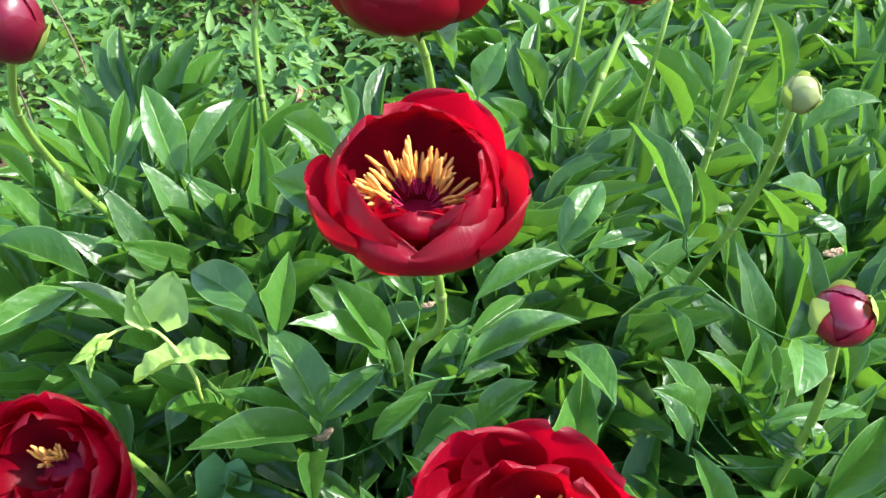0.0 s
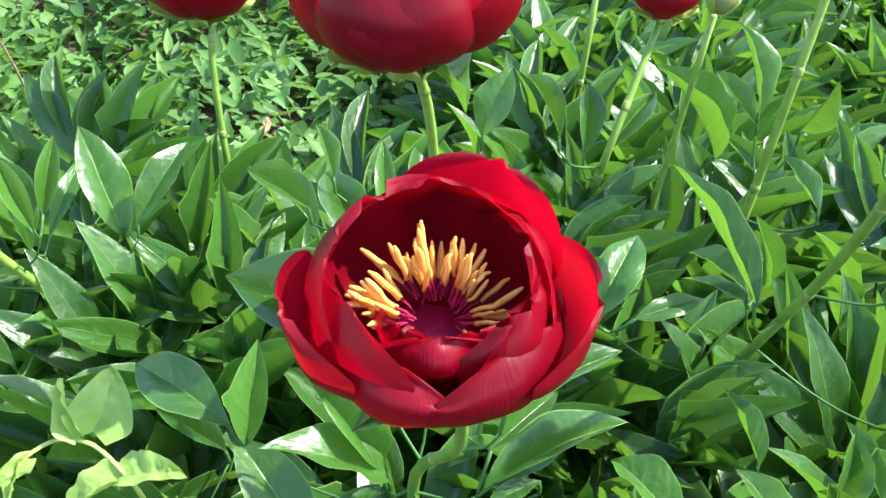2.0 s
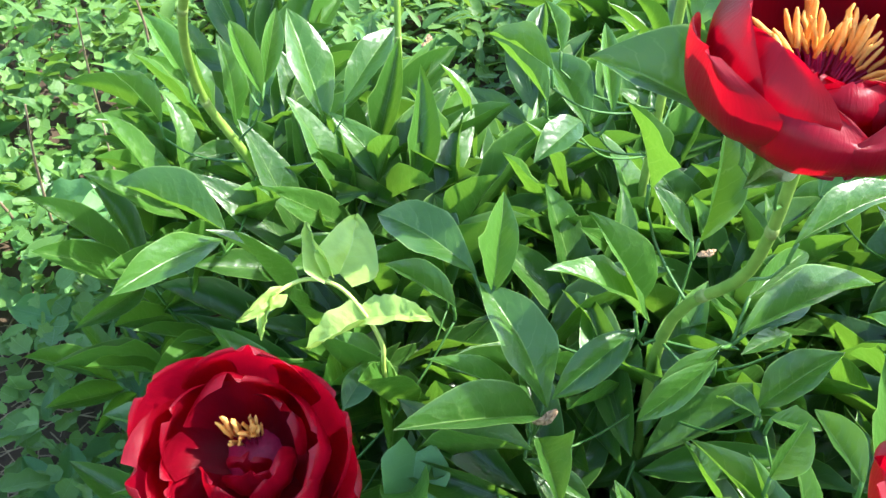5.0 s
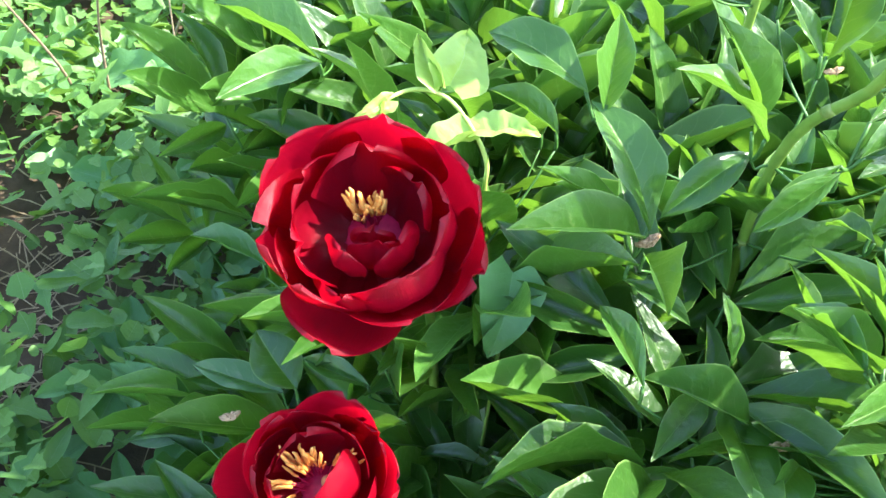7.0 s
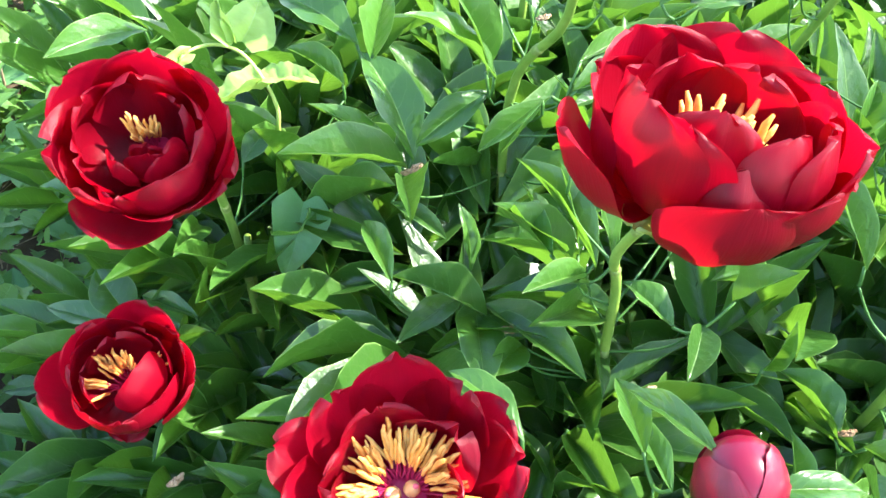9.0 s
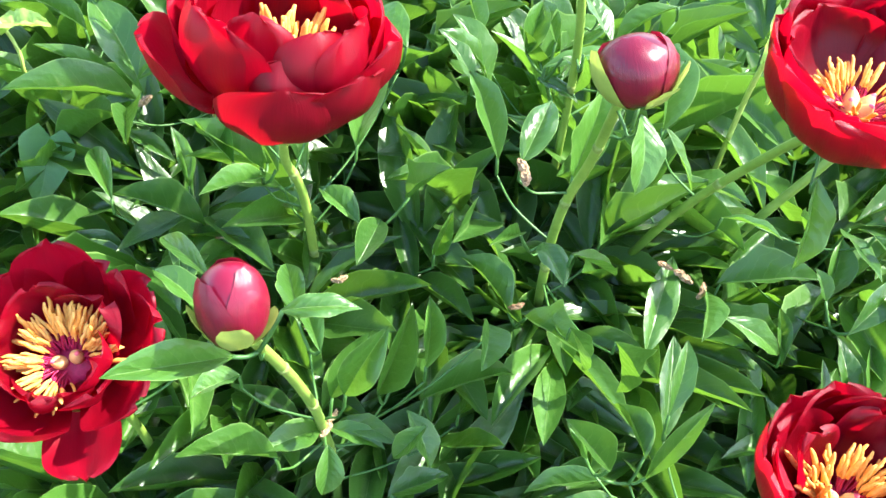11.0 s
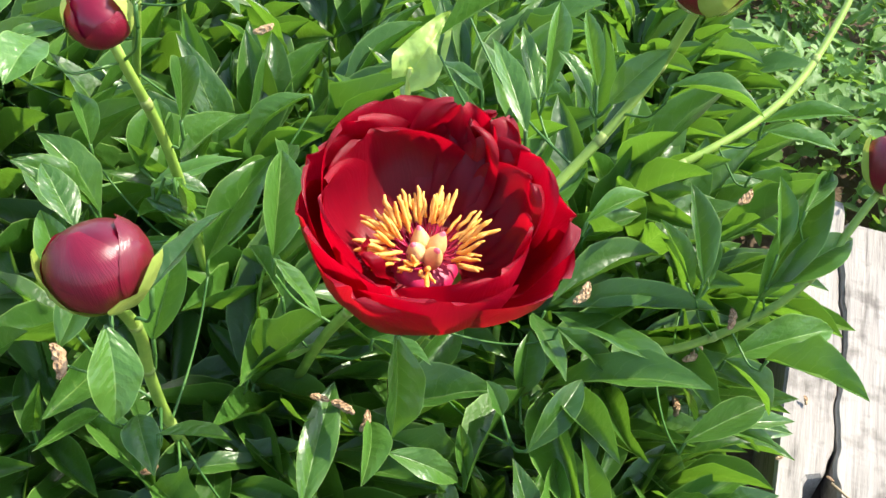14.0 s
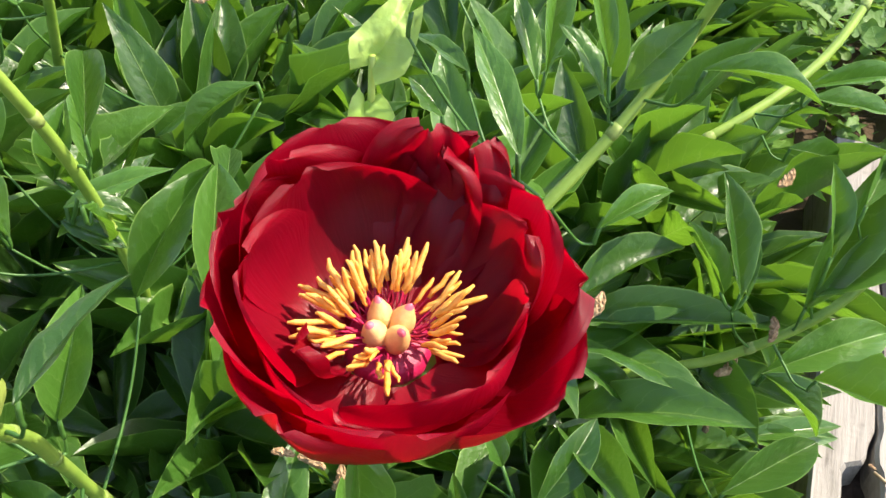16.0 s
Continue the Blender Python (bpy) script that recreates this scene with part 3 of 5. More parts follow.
i_shoot.leaf(blade(0.073, 0.746, 0.617, 0.095, 0.769, 0.660, 0.033))
i_shoot.leaf(blade(-0.038, 0.638, 0.637, -0.079, 0.668, 0.645, 0.029))
l_shoot.leaf(blade(-0.183, 0.736, 0.547, -0.147, 0.788, 0.586, 0.031))
l_shoot.leaf(blade(-0.199, 0.751, 0.521, -0.233, 0.802, 0.592, 0.044))
j_shoot.leaf(blade(-0.202, 0.879, 0.406, -0.170, 0.952, 0.422, 0.035))
l_shoot.leaf(blade(-0.190, 0.789, 0.391, -0.186, 0.842, 0.409, 0.024))
l_shoot.leaf(blade(-0.232, 0.682, 0.585, -0.257, 0.713, 0.625, 0.021), blade(-0.236, 0.708, 0.578, -0.231, 0.752, 0.617, 0.020), blade(-0.244, 0.700, 0.573, -0.265, 0.731, 0.613, 0.024))
a_shoot.leaf(blade(-0.082, 0.535, 0.557, -0.144, 0.576, 0.567, 0.040), blade(-0.072, 0.525, 0.551, -0.067, 0.574, 0.590, 0.027))
b_shoot.leaf(blade(-0.093, 0.553, 0.512, -0.140, 0.577, 0.525, 0.025))
v_shoot.leaf(blade(0.136, 0.605, 0.573, 0.173, 0.662, 0.594, 0.035), blade(0.162, 0.600, 0.577, 0.211, 0.620, 0.575, 0.019))
e_shoot.leaf(blade(0.163, 0.450, 0.568, 0.133, 0.499, 0.568, 0.034), blade(0.153, 0.463, 0.545, 0.139, 0.508, 0.529, 0.022))
u_shoot.leaf(blade(0.222, 0.508, 0.549, 0.211, 0.559, 0.559, 0.022))
u_shoot.leaf(blade(0.227, 0.460, 0.530, 0.196, 0.484, 0.579, 0.031), blade(0.223, 0.459, 0.538, 0.184, 0.451, 0.584, 0.027))
u_shoot.leaf(blade(0.254, 0.476, 0.551, 0.267, 0.505, 0.582, 0.026), blade(0.265, 0.478, 0.543, 0.321, 0.511, 0.564, 0.030), blade(0.281, 0.465, 0.541, 0.305, 0.521, 0.558, 0.020), blade(0.283, 0.465, 0.537, 0.305, 0.510, 0.533, 0.014), blade(0.275, 0.472, 0.564, 0.268, 0.519, 0.575, 0.016))
u_shoot.leaf(blade(0.259, 0.444, 0.552, 0.290, 0.430, 0.539, 0.017), blade(0.272, 0.435, 0.575, 0.298, 0.428, 0.564, 0.015), blade(0.262, 0.445, 0.560, 0.320, 0.448, 0.574, 0.018))
u_shoot.leaf(blade(0.232, 0.379, 0.705, 0.220, 0.341, 0.705, 0.026))
v_shoot.leaf(blade(0.255, 0.552, 0.747, 0.248, 0.589, 0.781, 0.017))
s_shoot.leaf(blade(0.283, 0.783, 0.609, 0.267, 0.823, 0.665, 0.033), blade(0.283, 0.780, 0.601, 0.260, 0.831, 0.620, 0.023))
s_shoot.leaf(blade(0.283, 0.855, 0.519, 0.225, 0.882, 0.597, 0.045))
v_shoot.leaf(blade(0.233, 0.616, 0.588, 0.232, 0.682, 0.617, 0.016), blade(0.245, 0.621, 0.583, 0.233, 0.630, 0.637, 0.020), blade(0.232, 0.600, 0.589, 0.199, 0.637, 0.577, 0.018), blade(0.229, 0.598, 0.599, 0.201, 0.639, 0.598, 0.021))
s_shoot.leaf(blade(0.317, 0.715, 0.570, 0.297, 0.755, 0.592, 0.026))
v_shoot.leaf(blade(0.309, 0.562, 0.644, 0.267, 0.556, 0.672, 0.027), blade(0.298, 0.559, 0.643, 0.328, 0.546, 0.618, 0.027))
v_shoot.leaf(blade(0.282, 0.571, 0.703, 0.331, 0.577, 0.724, 0.027))
i_shoot.leaf(blade(0.033, 0.576, 0.777, 0.053, 0.577, 0.742, 0.024))
l_shoot.leaf(blade(-0.255, 0.616, 0.508, -0.310, 0.543, 0.519, 0.033))
l_shoot.leaf(blade(-0.262, 0.651, 0.487, -0.341, 0.663, 0.518, 0.041))
l_shoot.leaf(blade(-0.317, 0.712, 0.538, -0.354, 0.732, 0.570, 0.024))
l_shoot.leaf(blade(-0.274, 0.658, 0.606, -0.305, 0.682, 0.643, 0.023))
l_shoot.leaf(blade(-0.258, 0.782, 0.469, -0.313, 0.731, 0.489, 0.021))
a_shoot.leaf(blade(0.005, 0.515, 0.639, -0.014, 0.519, 0.688, 0.021))
a_shoot.leaf(blade(0.035, 0.507, 0.610, 0.048, 0.550, 0.656, 0.027), blade(0.030, 0.501, 0.614, 0.006, 0.512, 0.642, 0.017))
i_shoot.leaf(blade(0.008, 0.663, 0.591, 0.004, 0.725, 0.628, 0.018), blade(-0.008, 0.662, 0.582, -0.037, 0.719, 0.606, 0.039))
i_shoot.leaf(blade(-0.037, 0.659, 0.602, -0.076, 0.692, 0.631, 0.025))
i_shoot.leaf(blade(-0.017, 0.634, 0.604, -0.049, 0.595, 0.596, 0.026))
e_shoot.leaf(blade(0.098, 0.383, 0.569, 0.079, 0.414, 0.585, 0.020))
a_shoot.leaf(blade(-0.028, 0.415, 0.409, -0.087, 0.479, 0.396, 0.033))
e_shoot.leaf(blade(0.019, 0.384, 0.452, -0.045, 0.388, 0.477, 0.037), blade(0.006, 0.405, 0.470, -0.006, 0.423, 0.513, 0.016))
f_shoot.leaf(blade(-0.035, 0.368, 0.390, -0.089, 0.413, 0.417, 0.029), blade(-0.039, 0.359, 0.397, -0.091, 0.362, 0.391, 0.022))
f_shoot.leaf(blade(-0.049, 0.343, 0.375, -0.110, 0.405, 0.348, 0.032))
e_shoot.leaf(blade(-0.044, 0.380, 0.477, -0.067, 0.432, 0.484, 0.021))
e_shoot.leaf(blade(0.048, 0.355, 0.533, 0.017, 0.401, 0.524, 0.027), blade(0.068, 0.354, 0.523, 0.029, 0.324, 0.531, 0.021), blade(0.076, 0.362, 0.521, 0.025, 0.416, 0.557, 0.026), blade(0.068, 0.377, 0.515, 0.047, 0.397, 0.572, 0.016))
e_shoot.leaf(blade(0.076, 0.372, 0.501, 0.041, 0.345, 0.524, 0.017), blade(0.064, 0.378, 0.511, 0.011, 0.376, 0.552, 0.031), blade(0.093, 0.386, 0.502, 0.071, 0.406, 0.566, 0.025))
e_shoot.leaf(blade(0.041, 0.358, 0.455, 0.016, 0.331, 0.452, 0.028))
e_shoot.leaf(blade(0.054, 0.383, 0.570, 0.068, 0.395, 0.599, 0.020))
c_shoot.leaf(blade(-0.265, 0.492, 0.299, -0.342, 0.519, 0.288, 0.029))
c_shoot.leaf(blade(-0.339, 0.507, 0.217, -0.397, 0.552, 0.225, 0.040))
c_shoot.leaf(blade(-0.360, 0.556, 0.150, -0.428, 0.554, 0.127, 0.027))
b_shoot.leaf(blade(-0.148, 0.493, 0.391, -0.194, 0.470, 0.357, 0.030))
c_shoot.leaf(blade(-0.196, 0.417, 0.345, -0.168, 0.402, 0.398, 0.020))
e_shoot.leaf(blade(0.165, 0.366, 0.498, 0.193, 0.357, 0.534, 0.025), blade(0.146, 0.352, 0.490, 0.130, 0.307, 0.487, 0.026), blade(0.132, 0.359, 0.479, 0.101, 0.388, 0.488, 0.026))
r_shoot.leaf(blade(0.221, 0.343, 0.552, 0.204, 0.409, 0.578, 0.026))
r_shoot.leaf(blade(0.225, 0.287, 0.592, 0.246, 0.329, 0.609, 0.023))
r_shoot.leaf(blade(0.264, 0.313, 0.562, 0.283, 0.350, 0.604, 0.028))
r_shoot.leaf(blade(0.253, 0.254, 0.694, 0.241, 0.280, 0.707, 0.017))
r_shoot.leaf(blade(0.263, 0.214, 0.680, 0.262, 0.192, 0.648, 0.024))
u_shoot.leaf(blade(0.210, 0.430, 0.556, 0.188, 0.453, 0.579, 0.019))
p_shoot.leaf(blade(0.078, 0.127, 0.603, 0.027, 0.101, 0.618, 0.022), blade(0.098, 0.137, 0.622, 0.134, 0.140, 0.621, 0.016))
p_shoot.leaf(blade(0.125, 0.206, 0.478, 0.150, 0.217, 0.528, 0.028))
p_shoot.leaf(blade(0.063, 0.218, 0.481, 0.037, 0.196, 0.486, 0.019))
p_shoot.leaf(blade(0.086, 0.188, 0.440, 0.030, 0.169, 0.467, 0.029))
p_shoot.leaf(blade(0.110, 0.216, 0.433, 0.074, 0.186, 0.448, 0.023), blade(0.116, 0.230, 0.445, 0.142, 0.248, 0.490, 0.023), blade(0.123, 0.229, 0.426, 0.161, 0.200, 0.437, 0.018), blade(0.113, 0.219, 0.430, 0.151, 0.204, 0.427, 0.018))
p_shoot.leaf(blade(0.164, 0.220, 0.447, 0.179, 0.195, 0.419, 0.024), blade(0.175, 0.240, 0.433, 0.239, 0.266, 0.427, 0.030), blade(0.176, 0.206, 0.449, 0.156, 0.195, 0.430, 0.017))
r_shoot.leaf(blade(0.241, 0.320, 0.430, 0.206, 0.362, 0.447, 0.032), blade(0.249, 0.307, 0.442, 0.284, 0.259, 0.454, 0.026), blade(0.249, 0.327, 0.423, 0.324, 0.336, 0.407, 0.018))
p_shoot.leaf(blade(0.214, 0.253, 0.491, 0.204, 0.205, 0.502, 0.027))
d_shoot.leaf(blade(0.334, 0.283, 0.431, 0.364, 0.357, 0.457, 0.028))
d_shoot.leaf(blade(0.394, 0.321, 0.438, 0.448, 0.305, 0.409, 0.024), blade(0.384, 0.330, 0.445, 0.370, 0.282, 0.445, 0.025), blade(0.389, 0.299, 0.453, 0.434, 0.289, 0.424, 0.023), blade(0.395, 0.338, 0.448, 0.464, 0.326, 0.466, 0.036))
g_shoot.leaf(blade(0.330, 0.213, 0.450, 0.343, 0.249, 0.484, 0.019), blade(0.331, 0.209, 0.434, 0.341, 0.266, 0.469, 0.025))
g_shoot.leaf(blade(0.276, 0.193, 0.435, 0.259, 0.194, 0.468, 0.024), blade(0.290, 0.183, 0.435, 0.257, 0.194, 0.473, 0.025))
p_shoot.leaf(blade(0.175, 0.235, 0.469, 0.177, 0.269, 0.499, 0.020))
f_shoot.leaf(blade(0.038, 0.273, 0.466, -0.006, 0.317, 0.471, 0.025))
r_shoot.leaf(blade(0.292, 0.399, 0.535, 0.339, 0.440, 0.581, 0.035))
d_shoot.leaf(blade(0.331, 0.360, 0.568, 0.343, 0.420, 0.599, 0.033), blade(0.331, 0.354, 0.574, 0.356, 0.342, 0.531, 0.017))
e_shoot.leaf(blade(0.128, 0.396, 0.519, 0.147, 0.490, 0.561, 0.037))
h_shoot.leaf(blade(0.471, 0.238, 0.423, 0.464, 0.281, 0.455, 0.021), blade(0.476, 0.228, 0.429, 0.496, 0.286, 0.441, 0.022))
h_shoot.leaf(blade(0.520, 0.257, 0.392, 0.514, 0.293, 0.447, 0.026))
o_shoot.leaf(blade(0.614, 0.361, 0.503, 0.622, 0.424, 0.541, 0.026), blade(0.607, 0.369, 0.498, 0.586, 0.392, 0.540, 0.018), blade(0.620, 0.363, 0.499, 0.636, 0.416, 0.514, 0.019))
n_shoot.leaf(blade(0.566, 0.457, 0.468, 0.617, 0.470, 0.474, 0.023))
n_shoot.leaf(blade(0.598, 0.473, 0.419, 0.610, 0.434, 0.435, 0.019))
o_shoot.leaf(blade(0.665, 0.364, 0.520, 0.674, 0.403, 0.558, 0.018), blade(0.663, 0.361, 0.493, 0.728, 0.375, 0.519, 0.034))
g_shoot.leaf(blade(0.320, 0.204, 0.418, 0.309, 0.253, 0.413, 0.026), blade(0.296, 0.196, 0.406, 0.245, 0.202, 0.382, 0.021), blade(0.323, 0.201, 0.399, 0.356, 0.211, 0.469, 0.017))
r_shoot.leaf(blade(0.301, 0.261, 0.468, 0.311, 0.259, 0.418, 0.027))
o_shoot.leaf(blade(0.661, 0.362, 0.480, 0.714, 0.405, 0.559, 0.040))
o_shoot.leaf(blade(0.659, 0.330, 0.455, 0.693, 0.267, 0.481, 0.036))
o_shoot.leaf(blade(0.571, 0.269, 0.462, 0.632, 0.284, 0.469, 0.028))
o_shoot.leaf(blade(0.660, 0.380, 0.317, 0.729, 0.352, 0.306, 0.024), blade(0.664, 0.372, 0.322, 0.750, 0.369, 0.315, 0.020), blade(0.667, 0.383, 0.317, 0.753, 0.368, 0.299, 0.027))
m_shoot.leaf(blade(0.535, 0.395, 0.540, 0.584, 0.409, 0.546, 0.020))
m_shoot.leaf(blade(0.515, 0.460, 0.592, 0.515, 0.511, 0.620, 0.016), blade(0.516, 0.452, 0.602, 0.540, 0.512, 0.637, 0.020))
m_shoot.leaf(blade(0.534, 0.415, 0.631, 0.539, 0.465, 0.656, 0.015), blade(0.528, 0.405, 0.623, 0.511, 0.432, 0.649, 0.016), blade(0.539, 0.405, 0.625, 0.573, 0.408, 0.660, 0.024))
d_shoot.leaf(blade(0.453, 0.309, 0.681, 0.448, 0.364, 0.701, 0.016))
m_shoot.leaf(blade(0.559, 0.376, 0.656, 0.609, 0.352, 0.647, 0.021))
n_shoot.leaf(blade(0.710, 0.492, 0.536, 0.780, 0.478, 0.545, 0.021), blade(0.719, 0.496, 0.524, 0.782, 0.480, 0.509, 0.022))
n_shoot.leaf(blade(0.717, 0.494, 0.482, 0.763, 0.486, 0.468, 0.017))
o_shoot.leaf(blade(0.677, 0.370, 0.553, 0.719, 0.411, 0.549, 0.017))
m_shoot.leaf(blade(0.451, 0.412, 0.617, 0.437, 0.428, 0.631, 0.023))
u_shoot.leaf(blade(0.369, 0.493, 0.588, 0.324, 0.489, 0.554, 0.021))
u_shoot.leaf(blade(0.341, 0.483, 0.532, 0.310, 0.460, 0.550, 0.021))
u_shoot.leaf(blade(0.344, 0.408, 0.589, 0.349, 0.456, 0.576, 0.017))
u_shoot.leaf(blade(0.276, 0.388, 0.715, 0.301, 0.419, 0.720, 0.017))
u_shoot.leaf(blade(0.288, 0.417, 0.626, 0.289, 0.467, 0.637, 0.023))
o_shoot.leaf(blade(0.645, 0.353, 0.432, 0.677, 0.323, 0.397, 0.026), blade(0.650, 0.360, 0.422, 0.743, 0.369, 0.429, 0.037))
m_shoot.leaf(blade(0.515, 0.364, 0.476, 0.555, 0.342, 0.439, 0.024))
o_shoot.leaf(blade(0.550, 0.455, 0.382, 0.595, 0.418, 0.373, 0.024))
o_shoot.leaf(blade(0.572, 0.421, 0.423, 0.620, 0.405, 0.434, 0.018))
o_shoot.leaf(blade(0.624, 0.382, 0.393, 0.644, 0.358, 0.353, 0.023))
o_shoot.leaf(blade(0.641, 0.416, 0.425, 0.620, 0.443, 0.478, 0.019))
r_shoot.leaf(blade(0.275, 0.257, 0.653, 0.312, 0.304, 0.655, 0.024, -38))
a_shoot.leaf(blade(0.012, 0.538, 0.472, -0.020, 0.601, 0.488, 0.030))
a_shoot.leaf(blade(-0.044, 0.456, 0.504, -0.035, 0.407, 0.506, 0.025))
a_shoot.leaf(blade(0.095, 0.494, 0.557, 0.062, 0.474, 0.559, 0.014))
f_shoot.leaf(blade(-0.076, 0.360, 0.356, -0.121, 0.362, 0.339, 0.023))
b_shoot.leaf(blade(-0.201, 0.483, 0.328, -0.254, 0.509, 0.321, 0.022))
b_shoot.leaf(blade(-0.114, 0.499, 0.329, -0.139, 0.466, 0.315, 0.020))
b_shoot.leaf(blade(-0.284, 0.536, 0.386, -0.345, 0.559, 0.385, 0.027))
p_shoot.leaf(blade(0.072, 0.126, 0.651, 0.046, 0.158, 0.645, 0.012))
p_shoot.leaf(blade(0.116, 0.185, 0.458, 0.113, 0.168, 0.431, 0.022))
p_shoot.leaf(blade(0.158, 0.231, 0.335, 0.200, 0.241, 0.345, 0.023))
r_shoot.leaf(blade(0.308, 0.364, 0.463, 0.375, 0.388, 0.465, 0.027))
r_shoot.leaf(blade(0.250, 0.302, 0.517, 0.259, 0.259, 0.518, 0.023), blade(0.233, 0.294, 0.532, 0.207, 0.257, 0.554, 0.012))
r_shoot.leaf(blade(0.262, 0.273, 0.534, 0.299, 0.286, 0.503, 0.014))
d_shoot.leaf(blade(0.387, 0.352, 0.500, 0.416, 0.312, 0.515, 0.015))
p_shoot.leaf(blade(0.155, 0.262, 0.414, 0.169, 0.280, 0.474, 0.023), blade(0.146, 0.251, 0.423, 0.167, 0.277, 0.485, 0.028))
p_shoot.leaf(blade(0.096, 0.248, 0.495, 0.085, 0.296, 0.499, 0.021), blade(0.110, 0.231, 0.487, 0.096, 0.280, 0.489, 0.018))
r_shoot.leaf(blade(0.275, 0.361, 0.423, 0.302, 0.344, 0.411, 0.017))
r_shoot.leaf(blade(0.268, 0.260, 0.482, 0.283, 0.260, 0.440, 0.018))
o_shoot.leaf(blade(0.437, 0.300, 0.361, 0.423, 0.319, 0.395, 0.021))
o_shoot.leaf(blade(0.491, 0.348, 0.425, 0.504, 0.381, 0.457, 0.028), blade(0.489, 0.321, 0.423, 0.537, 0.349, 0.423, 0.024))
o_shoot.leaf(blade(0.500, 0.389, 0.295, 0.609, 0.404, 0.324, 0.028))
m_shoot.leaf(blade(0.440, 0.294, 0.418, 0.442, 0.324, 0.438, 0.015))
p_shoot.leaf(blade(0.205, 0.268, 0.380, 0.227, 0.310, 0.362, 0.020))
e_shoot.leaf(blade(0.184, 0.336, 0.472, 0.195, 0.341, 0.511, 0.015))
m_shoot.leaf(blade(0.474, 0.284, 0.453, 0.521, 0.323, 0.469, 0.024), blade(0.465, 0.310, 0.459, 0.457, 0.327, 0.476, 0.016))
d_shoot.leaf(blade(0.336, 0.382, 0.513, 0.319, 0.428, 0.518, 0.018))
m_shoot.leaf(blade(0.479, 0.468, 0.598, 0.455, 0.511, 0.596, 0.016))
m_shoot.leaf(blade(0.475, 0.506, 0.645, 0.422, 0.539, 0.620, 0.017))
m_shoot.leaf(blade(0.436, 0.424, 0.668, 0.489, 0.438, 0.689, 0.018))
v_shoot.leaf(blade(0.332, 0.544, 0.540, 0.304, 0.538, 0.522, 0.018))
u_shoot.leaf(blade(0.280, 0.405, 0.597, 0.283, 0.424, 0.552, 0.014))
b_shoot.leaf(blade(-0.098, 0.604, 0.474, -0.111, 0.685, 0.502, 0.026))
i_shoot.leaf(blade(-0.028, 0.691, 0.621, -0.040, 0.719, 0.646, 0.018))
b_shoot.leaf(blade(-0.160, 0.497, 0.475, -0.141, 0.522, 0.493, 0.022))
e_shoot.leaf(blade(0.063, 0.420, 0.570, 0.086, 0.412, 0.572, 0.014))
j_shoot.leaf(blade(-0.162, 1.020, 0.349, -0.109, 1.078, 0.361, 0.028))
j_shoot.leaf(blade(-0.153, 0.934, 0.375, -0.107, 0.965, 0.393, 0.023))
l_shoot.leaf(blade(-0.267, 0.736, 0.522, -0.277, 0.749, 0.596, 0.024), blade(-0.261, 0.759, 0.518, -0.247, 0.824, 0.546, 0.018))
l_shoot.leaf(blade(-0.219, 0.772, 0.436, -0.150, 0.854, 0.446, 0.028))
a_shoot.leaf(blade(0.068, 0.468, 0.642, 0.129, 0.498, 0.655, 0.025))
v_shoot.leaf(blade(0.142, 0.649, 0.510, 0.180, 0.653, 0.553, 0.028))
s_shoot.leaf(blade(0.309, 0.765, 0.607, 0.323, 0.757, 0.654, 0.027))
k_shoot.leaf(blade(0.180, 0.824, 0.548, 0.228, 0.876, 0.574, 0.025))
k_shoot.leaf(blade(0.132, 0.765, 0.602, 0.110, 0.816, 0.626, 0.024))
d_shoot.leaf(blade(0.380, 0.245, 0.622, 0.376, 0.226, 0.568, 0.026))
a_shoot.leaf(blade(0.020, 0.434, 0.722, -0.046, 0.453, 0.747, 0.046))
a_shoot.leaf(blade(0.034, 0.424, 0.716, 0.006, 0.387, 0.732, 0.020))
c_shoot.leaf(blade(-0.252, 0.475, 0.327, -0.286, 0.505, 0.351, 0.043))


# ---------------------------------------------------------------- blooms
# the globe-shaped bowl with a tall petal standing behind
bloom(a_shoot, (0.0355, 0.421, 0.744), (0.02, -0.18, 1), 0.061,
      [(196, 1.20, 0.98, -18, 82, 0.62, 0.03, 0.36, 14), (62, 1.30, 1.16, -4, 92, 0.72, 0.03, 0.20, -4), (350, 1.35, 1.02, -22, 84, 0.68, 0.03, 0.36, 12), (276, 0.70, 0.42, -50, 30, 0.60, 0.03, 0.18, 0),
       (172, 1.40, 1.18, -16, 108, 0.74, 0.03, 0.24, 24), (214, 1.15, 1.10, -18, 108, 0.66, 0.03, 0.24, 24), (132, 1.50, 1.20, -10, 110, 0.78, 0.03, 0.20, 22), (96, 1.55, 1.20, -8, 112, 0.80, 0.03, 0.18, 22),
       (42, 1.50, 1.14, -10, 110, 0.78, 0.03, 0.20, 22), (10, 1.30, 1.08, -12, 110, 0.70, 0.03, 0.22, 22)]
      + [(240, 1.50, 0.94, -22, 112, 0.66, 0.02, 0.36, 60), (308, 1.60, 0.96, -24, 110, 0.68, 0.02, 0.36, 50), (334, 1.05, 1.00, -8, 106, 0.56, 0.05, 0.24, 20), (324, 0.80, 0.90, 2, 100, 0.45, 0.07, 0.20, 24),
         (272, 1.10, 0.78, 8, 100, 0.48, 0.09, 0.20, 50), (238, 0.60, 0.62, 26, 84, 0.32, 0.12, 0.14, 24), (296, 0.90, 0.76, 14, 92, 0.44, 0.10, 0.16, 40)],
      reach=0.40, carpels=0, lift=0.014, clusters=((78, 56, 40, 8, 44), (186, 17, 24, 34, 58), (350, 22, 12, 40, 62)))
